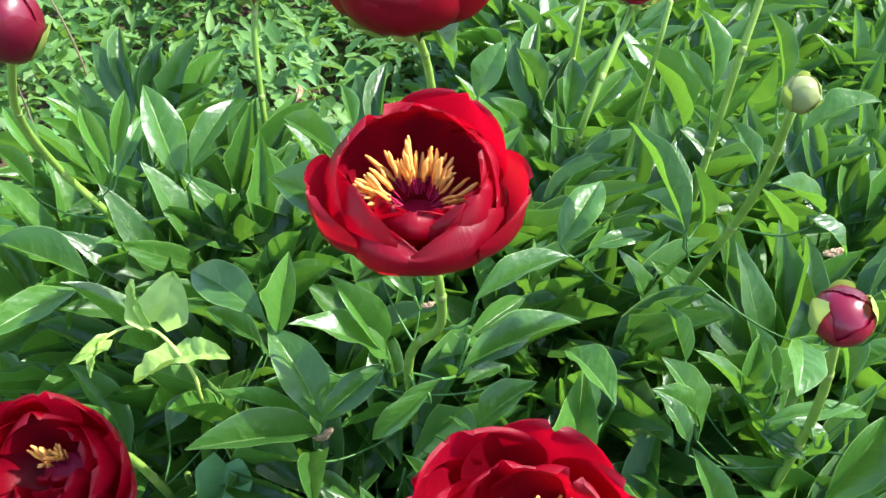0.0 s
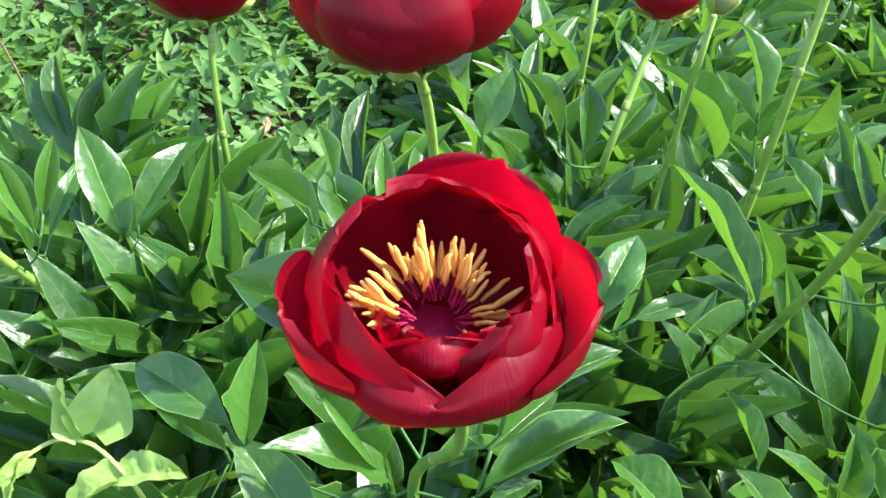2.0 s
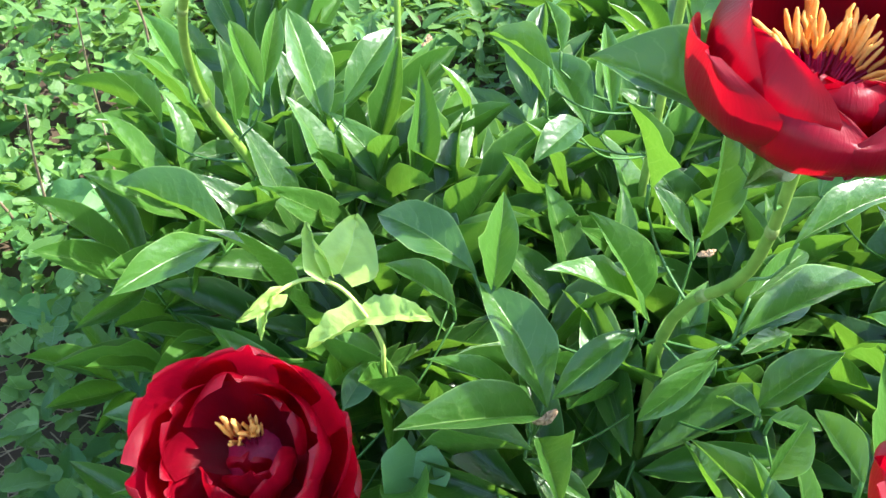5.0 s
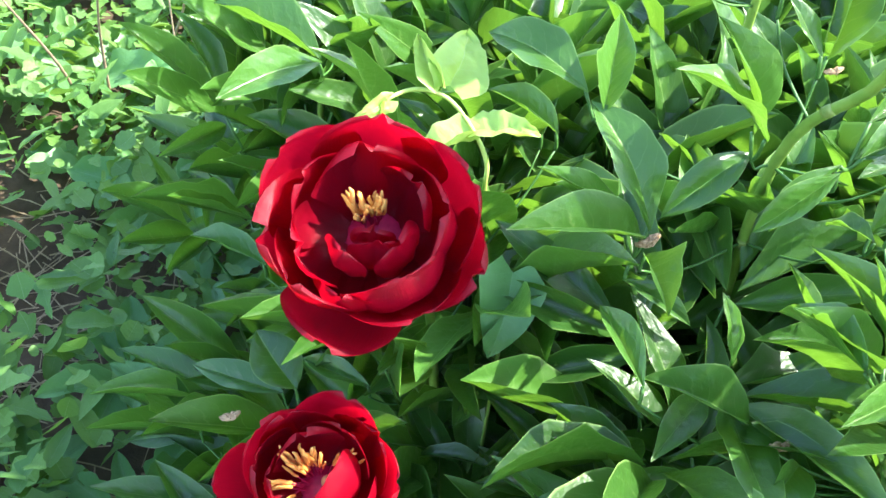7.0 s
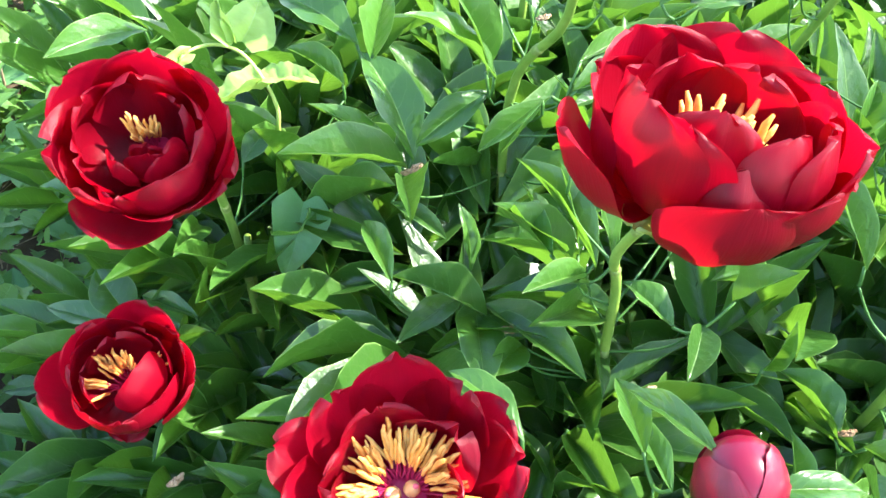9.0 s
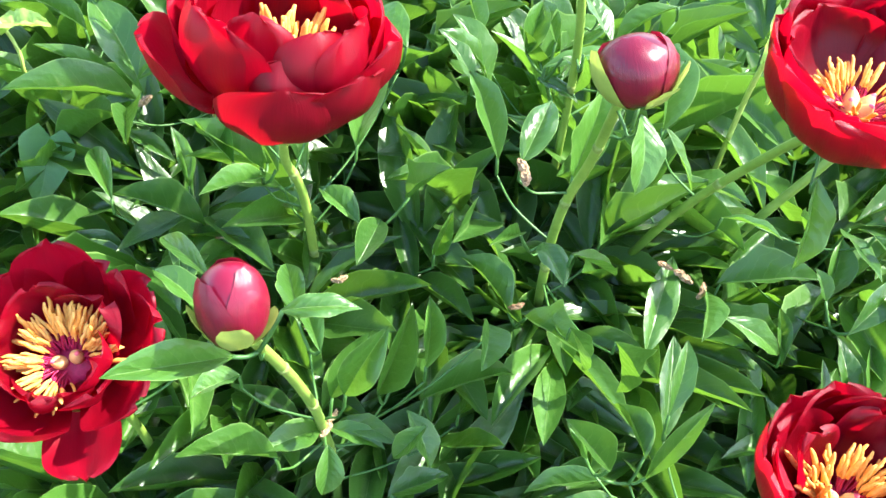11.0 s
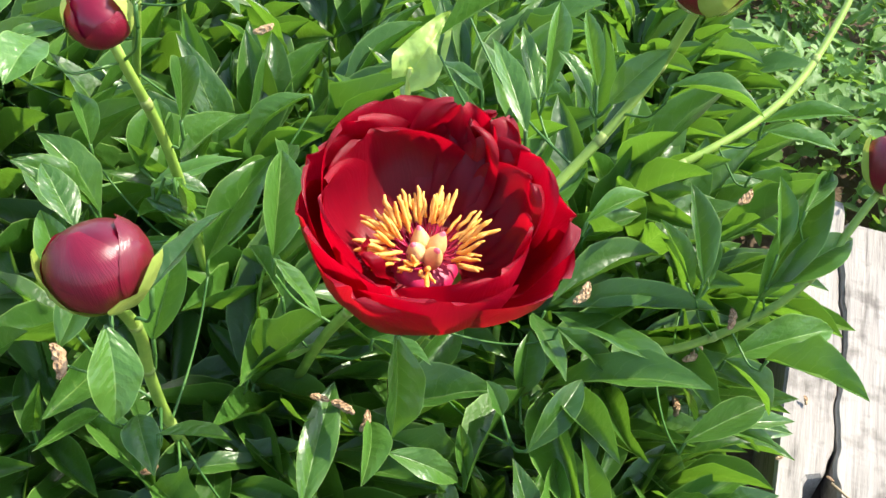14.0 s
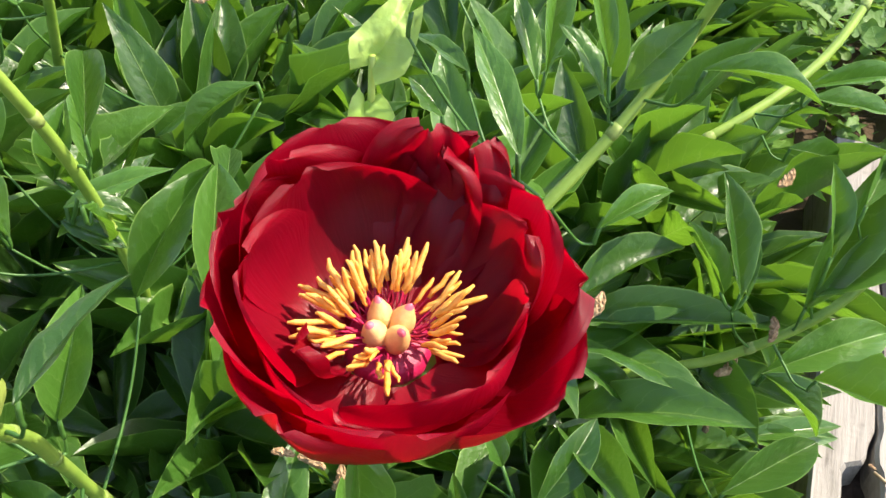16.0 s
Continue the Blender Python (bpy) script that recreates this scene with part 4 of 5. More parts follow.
# blooms that lean towards the path
bloom(b_shoot, (-0.192, 0.408, 0.539), (0.02, -0.60, 0.80), 0.062,
      [(88, 1.30, 1.16, -6, 84, 0.66, 0.05, 0.18, 10), (28, 1.40, 1.18, -6, 82, 0.66, 0.05, 0.18, 10), (336, 1.20, 1.10, -10, 78, 0.60, 0.05, 0.20, 8), (256, 1.10, 0.98, -26, 54, 0.70, 0.04, 0.22, 12),
       (146, 1.25, 1.16, -8, 78, 0.64, 0.05, 0.18, 10), (192, 1.35, 1.12, -10, 82, 0.64, 0.05, 0.18, 10), (226, 1.05, 1.04, -12, 84, 0.60, 0.05, 0.20, 10), (300, 1.20, 1.04, -14, 84, 0.62, 0.05, 0.20, 10)]
      + [(104, 1.10, 0.96, 2, 90, 0.55, 0.05, 0.14, 8), (158, 1.05, 1.00, 2, 90, 0.50, 0.05, 0.18, 10), (204, 0.90, 0.92, 8, 98, 0.42, 0.05, 0.24, 12), (12, 1.15, 1.02, 8, 102, 0.50, 0.04, 0.22, 8),
         (44, 0.72, 0.82, 20, 98, 0.40, 0.04, 0.20, 6), (304, 1.20, 1.00, 4, 114, 0.50, 0.04, 0.36, 20), (256, 0.70, 0.80, 8, 100, 0.40, 0.06, 0.36, 12), (284, 0.60, 0.66, 44, 122, 0.30, 0.06, 0.20, 14),
         (332, 0.60, 0.74, 34, 118, 0.32, 0.05, 0.24, 10), (232, 0.50, 0.70, 30, 104, 0.30, 0.07, 0.22, 10), (262, 0.40, 0.52, 56, 118, 0.26, 0.08, 0.10, 8)],
      reach=0.40, carpels=0, clusters=((110, 34, 30, 0, 26),))
bloom(c_shoot, (-0.216, 0.372, 0.368), (-0.05, -0.40, 0.91), 0.055,
      [(74, 1.25, 1.26, 0, 80, 0.62, 0.03, 0.14, 5), (38, 1.15, 1.10, -6, 86, 0.62, 0.03, 0.16, 5), (2, 1.30, 1.12, -14, 78, 0.66, 0.03, 0.18, 5), (118, 1.10, 1.06, -2, 88, 0.58, 0.03, 0.16, 10),
       (150, 1.25, 1.10, -8, 84, 0.62, 0.03, 0.16, 8), (196, 1.20, 1.14, -26, 64, 0.66, 0.03, 0.22, 10), (172, 1.10, 1.00, -10, 92, 0.60, 0.03, 0.18, 10), (268, 0.55, 0.52, -58, 10, 0.60, 0.04, 0.20, 0)]
      + [(236, 1.10, 0.98, -18, 100, 0.60, 0.03, 0.24, 16), (282, 0.95, 0.96, -18, 100, 0.58, 0.03, 0.24, 14), (318, 1.20, 1.04, -16, 98, 0.62, 0.03, 0.22, 12), (60, 1.10, 0.98, 4, 96, 0.55, 0.03, 0.12, 8),
         (120, 1.00, 0.92, 6, 98, 0.50, 0.03, 0.12, 10), (186, 0.85, 0.86, 6, 102, 0.46, 0.03, 0.18, 12), (336, 1.05, 0.92, 32, 132, 0.44, 0.02, 0.30, 10)],
      0, reach=0.50, carpels=1, clusters=((128, 34, 20, 6, 36), (196, 16, 8, 30, 48), (52, 18, 5, 30, 44)))
# the wide double bloom
bloom(d_shoot, (0.395, 0.262, 0.646), (0.05, -0.06, 1.0), 0.062,
      [(150, 1.30, 1.14, -18, 82, 0.70, 0.03, 0.26, 6), (188, 1.25, 1.12, -20, 80, 0.68, 0.03, 0.26, 6), (224, 1.25, 1.08, -22, 78, 0.72, 0.03, 0.28, 6), (264, 1.30, 1.08, -24, 78, 0.72, 0.03, 0.28, 8),
       (312, 1.40, 1.06, -24, 70, 0.72, 0.03, 0.28, 2), (352, 1.25, 1.04, -20, 70, 0.72, 0.03, 0.26, -4), (25, 1.15, 1.08, -12, 70, 0.66, 0.03, 0.22, -4), (98, 1.40, 1.24, -8, 82, 0.74, 0.04, 0.22, 0), (126, 1.25, 1.16, -10, 82, 0.70, 0.04, 0.22, 2)]
      + [(70, 0.80, 1.22, -2, 78, 0.45, 0.18, 0.20, -8), (50, 0.70, 1.18, -2, 76, 0.40, 0.20, 0.20, -8), (60, 0.70, 1.10, 0, 80, 0.45, 0.18, 0.20, -6),
         (116, 1.55, 1.02, -8, 84, 0.74, 0.04, 0.22, 6), (168, 1.25, 0.94, -12, 80, 0.68, 0.04, 0.24, 4), (294, 1.40, 0.86, -12, 84, 0.72, 0.03, 0.28, 8), (236, 1.20, 0.90, -14, 76, 0.68, 0.04, 0.26, 6),
         (205, 0.35, 0.52, 15, 80, 0.20, 0.12, 0.26, 0), (340, 0.45, 0.76, 6, 78, 0.30, 0.06, 0.30, 0), (14, 0.90, 0.88, -8, 72, 0.55, 0.05, 0.26, 0)],
      carpels=4, reach=0.36, lift=0.009, clusters=((110, 60, 42, 26, 62), (215, 50, 20, 44, 72), (345, 46, 22, 44, 68)))
bloom(e_shoot, (0.088, 0.274, 0.640), (0.06, -0.04, 1.0), 0.068,
      [(188, 0.95, 1.06, -14, 66, 0.60, 0.04, 0.26, 4), (276, 1.15, 1.05, -34, 90, 0.60, 0.04, 0.24, 16), (345, 1.20, 1.16, -12, 82, 0.62, 0.04, 0.20, 6), (25, 1.30, 1.14, -6, 86, 0.68, 0.04, 0.18, 6),
       (75, 1.35, 1.24, -4, 88, 0.70, 0.04, 0.16, 6), (125, 1.35, 1.24, -4, 86, 0.70, 0.04, 0.16, 6), (160, 1.25, 1.12, -6, 82, 0.66, 0.04, 0.18, 8), (318, 1.00, 1.04, -22, 84, 0.60, 0.04, 0.24, 8)]
      + [(205, 1.10, 1.15, 10, 92, 0.50, 0.08, 0.24, 14), (228, 0.90, 1.05, 26, 98, 0.44, 0.10, 0.26, 20), (250, 0.70, 0.98, 40, 100, 0.40, 0.12, 0.24, 24), (300, 0.80, 1.05, 16, 112, 0.36, 0.05, 0.34, 12),
         (328, 0.80, 1.12, 12, 106, 0.40, 0.04, 0.32, 10), (278, 0.75, 0.86, 10, 118, 0.36, 0.05, 0.40, 14), (350, 1.00, 1.05, 6, 100, 0.50, 0.04, 0.24, 10), (60, 1.10, 1.00, 2, 98, 0.58, 0.04, 0.14, 8),
         (112, 1.10, 1.00, 2, 98, 0.58, 0.04, 0.14, 8), (170, 1.00, 1.06, 8, 94, 0.50, 0.06, 0.20, 10)],
      reach=0.54, carpels=0, clusters=((66, 62, 44, 2, 30),))
bloom(f_shoot, (-0.028, 0.208, 0.503), (-0.05, -0.50, 0.86), 0.056, [(96, 0.95, 1.26, -2, 70, 0.60, 0.06, 0.16, 0), (62, 0.90, 1.06, -6, 66, 0.66, 0.09, 0.16, 0), (132, 0.95, 1.04, -8, 66, 0.58, 0.10, 0.16, 0),
    (165, 0.80, 1.10, -14, 52, 0.50, 0.08, 0.18, -8), (200, 1.10, 1.10, -18, 70, 0.70, 0.07, 0.20, 6), (238, 1.25, 1.10, -14, 74, 0.70, 0.07, 0.20, 8)]
    + [(285, 0.85, 1.12, -30, 40, 0.60, 0.07, 0.20, 0), (328, 1.10, 1.05, -12, 62, 0.66, 0.09, 0.18, 0), (14, 1.10, 1.05, -14, 58, 0.66, 0.09, 0.18, 0),
    (38, 0.8, 1.1, -14, 50, 0.5, 0.06, 0.18, 0), (112, 1.00, 0.88, 2, 76, 0.50, 0.08, 0.14, 0), (50, 1.00, 0.86, 2, 80, 0.50, 0.08, 0.14, 0)]
    + [(180, 0.90, 0.84, 2, 82, 0.50, 0.09, 0.18, 0), (212, 0.80, 0.72, 6, 88, 0.42, 0.06, 0.20, 10), (250, 0.80, 0.66, 6, 96, 0.40, 0.06, 0.22, 20),
    (280, 0.70, 0.66, 4, 96, 0.36, 0.06, 0.22, 20), (345, 0.75, 0.80, 16, 94, 0.36, 0.09, 0.18, 10), (315, 0.8, 0.78, 0, 84, 0.5, 0.05, 0.2, 6)],
    reach=0.48, carpels=2, clusters=((120, 90, 90, 30, 62), (236, 40, 24, 40, 66), (20, 20, 10, 40, 60)))
bloom(g_shoot, (0.370, 0.096, 0.527), (0.0, -0.16, 0.98), 0.060,
      ring(7, 15, 1.3, 1.12, -14, 80, 0.74, 0.05, 0.18, 61) + ring(7, 45, 1.15, 0.98, -4, 84, 0.62, 0.07, 0.16, 62) + ring(4, 60, 0.8, 0.82, 14, 86, 0.4, 0.12, 0.14, 63, 0, 30), 110, (12, 50), 0.44, 3)
bloom(h_shoot, (0.502, 0.114, 0.508), (0.0, -0.24, 0.97), 0.065,
      [(112, 0.95, 1.22, 6, 72, 0.46, 0.03, 0.14, 0), (72, 0.75, 1.12, 8, 78, 0.40, 0.03, 0.14, 4), (172, 0.95, 1.08, -10, 54, 0.55, 0.04, 0.16, 20), (8, 1.0, 1.15, -10, 56, 0.55, 0.04, 0.16, 10), (38, 0.9, 1.05, 4, 78, 0.40, 0.05, 0.14, 50),
       (215, 0.90, 0.92, -6, 66, 0.5, 0.04, 0.14, 20), (262, 1.0, 1.0, -12, 58, 0.55, 0.05, 0.14, 15), (310, 1.0, 1.0, -12, 60, 0.55, 0.05, 0.14, 15), (345, 0.8, 0.8, 6, 100, 0.4, 0.05, 0.16, 40)], 60, (25, 66), 0.40, 3)
# half-open globes behind
bloom(i_shoot, (0.018, 0.600, 0.770), (0.0, -0.05, 1), 0.067,
      [(236, 1.25, 1.26, -16, 116, 0.80, 0.06, 0.17, 20), (292, 1.30, 1.22, -14, 118, 0.78, 0.06, 0.20, 14), (268, 1.0, 1.24, -10, 122, 0.66, 0.08, 0.14, 10), (190, 1.2, 1.2, -14, 116, 0.66, 0.06, 0.18, 10), (140, 1.3, 1.26, -12, 116, 0.66, 0.05, 0.16, 10), (90, 1.3, 1.26, -12, 118, 0.66, 0.05, 0.16, 10), (40, 1.3, 1.24, -12, 118, 0.66, 0.05, 0.16, 10), (325, 1.1, 1.2, -14, 112, 0.62, 0.06, 0.17, 16)]
      + ring(6, 300, 1.0, 1.15, 4, 124, 0.45, 0.10, 0.10, 72) + [(348, 1.0, 1.1, -14, 84, 0.4, 0.04, 0.30, 20)], 0, label="half-open globe-shaped crimson bloom", carpels=0)
bloom(j_shoot, (-0.158, 0.952, 0.622), (0.0, -0.1, 1), 0.084,
      ring(6, 250, 1.3, 1.15, -12, 112, 0.62, 0.05, 0.16, 81) + ring(5, 20, 1.1, 1.0, 4, 116, 0.5, 0.06, 0.10, 82), 0, label="half-open crimson bloom", carpels=0)
bloom(k_shoot, (0.216, 0.850, 0.666), (0.0, -0.08, 1), 0.047,
      ring(5, 262, 1.5, 1.3, -12, 128, 0.6, 0.04, 0.16, 91) + ring(4, 300, 1.1, 1.1, 4, 130, 0.5, 0.06, 0.10, 92), 0, label="small half-open crimson bloom", carpels=0)

# ---------------------------------------------------------------- buds
bud(p_shoot, (0.080, 0.124, 0.640), (-0.10, 0.28, 0.95), 0.0145, BUD, ((275, 0.54), (195, 0.60), (20, 0.46)), 1.32, "red peony bud with pale green sepals")
bud(r_shoot, (0.262, 0.234, 0.692), (-0.22, 0.40, 0.88), 0.0190, BUD, ((186, 0.80), (300, 0.42), (340, 0.58)), 0.94, "round dark red peony bud with yellow-green sepals")
bud(u_shoot, (0.258, 0.396, 0.706), (-0.1, -0.45, 0.85), 0.0150, BUD, ((5, 0.95), (178, 0.95), (80, 0.6)), 0.95, "purple peony bud clasped by yellow-green sepals")
bud(v_shoot, (0.253, 0.516, 0.766), (0.1, -0.2, 0.97), 0.0100, BUDGREEN, ((200, 0.75), (320, 0.7), (80, 0.8)), 1.1, "small hard green peony bud with a pink blush")
bud(l_shoot, (-0.205, 0.538, 0.792), (0.1, -0.3, 0.95), 0.019, BUD, ((352, 0.62), (120, 0.5)), 1.3, "opening crimson peony bud with a pale sepal")
bud(m_shoot, (0.581, 0.400, 0.712), (0.15, 0.45, 0.88), 0.0215, BUD, ((262, 0.56), (340, 0.55), (140, 0.7)), 1.0, "dark peony bud with one drooping green sepal")
bud(o_shoot, (0.746, 0.385, 0.575), (0.2, 0.4, 0.90), 0.020, BUD, ((250, 0.5), (150, 0.8), (330, 0.5)), 1.05, "dark red peony bud with a green sepal")
k_small = Shoot("thin peony shoot with a pink-tipped green bud", (0.20, 0.82, 0), (0.21, 0.80, 0.4), (0.228, 0.765, 0.70), thick=0.0028)
bud(k_small, (0.229, 0.758, 0.716), (0.2, -0.1, 1), 0.0095, BUDGREEN, ((200, 0.75), (320, 0.7), (80, 0.8)), 1.15, "small pink-tipped green peony bud")


# ---------------------------------------------------------------- ground, timber, weeds
def ground_height(x, y):
    return 0.015 * noise.noise(Vector((x * 2.1, y * 2.1, 0))) + 0.006 * noise.noise(Vector((x * 11, y * 11, 4)))


def make_ground():
    xs = [-60, -20, -8, -4] + [-2.4 + 0.06 * k for k in range(81)] + [4, 8, 20, 60]
    ys = [-60, -20, -6, -2] + [-0.8 + 0.06 * k for k in range(84)] + [6, 12, 25, 60]
    pts = [(x, y, ground_height(x, y) if abs(x) < 3 and -1 < y < 5 else 0.0) for x in xs for y in ys]
    me = sheet("ground", pts, len(xs) - 1, len(ys) - 1, SOIL)
    tagged(new("ground", me), "dark crumbly garden soil under the plants", "soil", kind="structure")


make_ground()


def timber_half(name, left, right, root, length, height):
    """One half of the split timber: left and right give its edges as functions of the place along it."""
    bm, n = bmesh.new(), 90
    rows = []
    for i in range(n + 1):
        s = i / n * length
        a, b = left(s), right(s)
        z = height + 0.004 * noise.noise(Vector((s * 9, a * 30, 1)))
        rows.append([bm.verts.new(p) for p in ((s, a, 0), (s, a, z - 0.006), (s, a + 0.004, z), (s, (a + b) / 2, z + 0.003 * noise.noise(Vector((s * 20, 3, 1)))), (s, b - 0.003, z), (s, b, z - 0.005), (s, b, 0))])
    for p, q in zip(rows, rows[1:]):
        for k in range(6):
            bm.faces.new((p[k], p[k + 1], q[k + 1], q[k]))
    for end in (rows[0][::-1], rows[-1]):
        bm.faces.new(end)
    bmesh.ops.recalc_face_normals(bm, faces=bm.faces)
    return part(name, bm, TIMBER, root, smooth=False)


timber = thing("timber_edging", (0.700, 0.230, -0.01), "thick sun-bleached timber with a long dark crack", "garden edging")
timber.rotation_euler = (0, 0, math.atan2(0.85, 0.52))


def crack(s):
    return -0.060 + 0.009 * noise.noise(Vector((s * 9, 0.3, 0))) + 0.003 * noise.noise(Vector((s * 40, 0.3, 0)))


def gap(s):
    return 0.0014 + 0.0010 * noise.noise(Vector((s * 16, 7, 0))) + 0.022 * max(0.0, min(1.0, (0.265 - s) / 0.012)) + 0.004 * max(0.0, min(1.0, (0.32 - s) / 0.05))


timber_half("plank", lambda s: crack(s) + gap(s), lambda s: 0.004 * noise.noise(Vector((s * 6, 5, 0))), timber, 0.74, 0.130)
timber_half("plank", lambda s: -0.140 + 0.005 * noise.noise(Vector((s * 6, 9, 0))), lambda s: crack(s) - gap(s) * 0.25, timber, 0.70, 0.132)
bm = bmesh.new()
bmesh.ops.create_cube(bm, size=1, matrix=Matrix.Translation((0.36, -0.062, 0.045)) @ Matrix.Diagonal((0.67, 0.06, 0.085, 1)))
part("core", bm, ROT, timber, "dark rotten heartwood inside the crack", smooth=False)


def scatter_mesh(name, mat, proto, spots, label, category):
    """ONE object of many small pieces: proto(rng) gives points, faces and UVs; spots are poses."""
    verts, faces, uvs = [], [], []
    for m, (pts, fcs, uv) in spots:
        off = len(verts)
        verts += [tuple(m @ Vector(p)) for p in pts]
        faces += [tuple(i + off for i in f) for f in fcs]
        uvs += [uv[i] for f in fcs for i in f]
    me = bpy.data.meshes.new(name)
    me.from_pydata(verts, [], faces)
    layer = me.uv_layers.new(name="UVMap")
    layer.data.foreach_set("uv", [c for q in uvs for c in q])
    me.materials.append(mat)
    me.polygons.foreach_set("use_smooth", [True] * len(me.polygons))
    me.update()
    return tagged(new(name, me), label, category, kind="stuff")


def round_leaf(rng):
    """A small scalloped, cupped weed leaf of unit size, growing towards x."""
    n, lobes, cup, bite = 17, rng.choice((5, 7, 9)), rng.uniform(0.05, 0.4), rng.uniform(0.05, 0.2)
    pts, uv = [(0.0, 0.0, 0.0), (0.5, 0.0, -0.04)], [(0.0, 0.5), (0.5, 0.5)]
    for k in range(n):
        a = -2.55 + 5.1 * k / (n - 1)
        r = 0.52 * (1 + bite * math.cos(a * lobes)) * (1.0 if abs(a) < 2.2 else 0.8)
        x, y = 0.45 + r * math.cos(a), r * math.sin(a) * 1.02
        pts.append((x, y, cup * (x - 0.5) ** 2 + cup * 1.2 * y * y))
        uv.append((max(0, min(1, x)), 0.5 + y * 0.9))
    faces = [(1, k + 2, k + 3) for k in range(n - 1)] + [(0, 2, 1), (0, 1, n + 1)]
    return pts, faces, uv


def long_leaf(rng):
    """A narrow toothed or plain weed leaf of unit length."""
    pts, uv, n = [], [], 6
    w, bow, teeth = rng.uniform(0.22, 0.46), rng.uniform(0.0, 0.35), rng.choice((0.0, 0.2, 0.35))
    for i in range(n + 1):
        s = i / n
        hw = w / 2 * math.sin(math.pi * (0.08 + 0.92 * s) ** 0.8) * (1 + (teeth if i % 2 else -teeth) * (0 < s < 1))
        for v in (-1, 0, 1):
            pts.append((s, v * hw, abs(v) * hw * 0.45 - bow * s * s))
            uv.append((s, 0.5 + 0.5 * v))
    faces = [(i * 3 + j, i * 3 + j + 1, i * 3 + j + 4, i * 3 + j + 3) for i in range(n) for j in range(2)]
    return pts, faces, uv


def weed_zone(x, y):
    """How thickly weeds cover the ground here, 0 to 1."""
    along, across = (x - 0.700) * 0.522 + (y - 0.230) * 0.853, (x - 0.700) * 0.853 - (y - 0.230) * 0.522
    if -0.05 < along < 0.76 and -0.05 < across < 0.19:
        return 0.0
    if ((x + 0.62) / 0.06) ** 2 + ((y - 0.78) / 0.11) ** 2 + 0.8 * noise.noise(Vector((x * 9, y * 9, 3))) < 1:
        return 0.05
    if y > 1.02 + 0.9 * max(0.0, min(1.0, (x - 0.05) / 0.25)) or x < -0.40 + 0.06 * math.sin(y * 9):
        bare = noise.noise(Vector((x * 2.3, y * 2.3, 8)))
        if -0.75 < x < -0.42 and 0.42 < y < 1.0:
            return 0.75 if bare > -0.12 else 0.15
        return 1.0 if bare > -0.32 else 0.35
    if x > 0.98 or (x > 0.80 and y > 0.78):
        return 0.9
    return 0.0


def make_weeds():
    rng = random.Random(5)
    rounds, longs = [], []
    for _ in range(76000):
        x, y = rng.uniform(-1.75, 2.15), rng.uniform(-0.15, 3.2)
        fade = 1.9 + 0.3 * noise.noise(Vector((x * 1.3, y * 1.3, 30))) - math.hypot(x - 0.2, y - 1.25)
        if rng.random() > weed_zone(x, y) * max(0.0, min(0.95, fade * 1.6)):
            continue
        tall = 0.16 + 0.15 * noise.noise(Vector((x * 3, y * 3, 2)))
        z = ground_height(x, y) + max(0.008, tall * rng.random() ** 0.6)
        m = pose(x, y, z, rng.uniform(-55, 55), rng.uniform(-60, 35), rng.uniform(0, 360))
        patch = noise.noise(Vector((x * 1.9, y * 1.9, 15)))
        if patch > -0.20 and rng.random() < 0.72:
            s = rng.uniform(0.010, 0.030)
            rounds.append((m @ Matrix.Diagonal((s, s, s, 1)), round_leaf(rng)))
        else:
            s = rng.uniform(0.03, 0.065)
            m = pose(x, y, z, rng.uniform(-30, 30), rng.uniform(-60, 15), rng.uniform(0, 360))
            longs.append((m @ Matrix.Diagonal((s, s, s, 1)), long_leaf(rng)))
    scatter_mesh("ground_weeds", WEED, None, rounds, "low scalloped green ground-cover weeds on the soil", "weeds")
    scatter_mesh("leafy_weeds", WEED, None, longs, "narrow-leaved green weeds on the soil", "weeds")
    # grass and stalks
    blades = []
    for _ in range(900):
        x, y = rng.uniform(-1.4, 1.9), rng.uniform(0.3, 3.0)
        if rng.random() > weed_zone(x, y):
            continue
        pts, uv, n, bend, h = [], [], 5, rng.uniform(0.1, 0.7), rng.uniform(0.08, 0.2)
        for i in range(n + 1):
            s = i / n
            for v in (-1, 1):
                pts.append((bend * s * s * h, v * 0.0022 * (1 - s * 0.9), s * h * (1 - 0.3 * bend * s)))
                uv.append((s, 0.5 + 0.3 * v))
        blades.append((pose(x, y, ground_height(x, y), 0, 0, rng.uniform(0, 360)), (pts, [(i * 2, i * 2 + 1, i * 2 + 3, i * 2 + 2) for i in range(n)], uv)))
    scatter_mesh("grass", WEED, None, blades, "thin green grass blades among the weeds", "grass")


make_weeds()


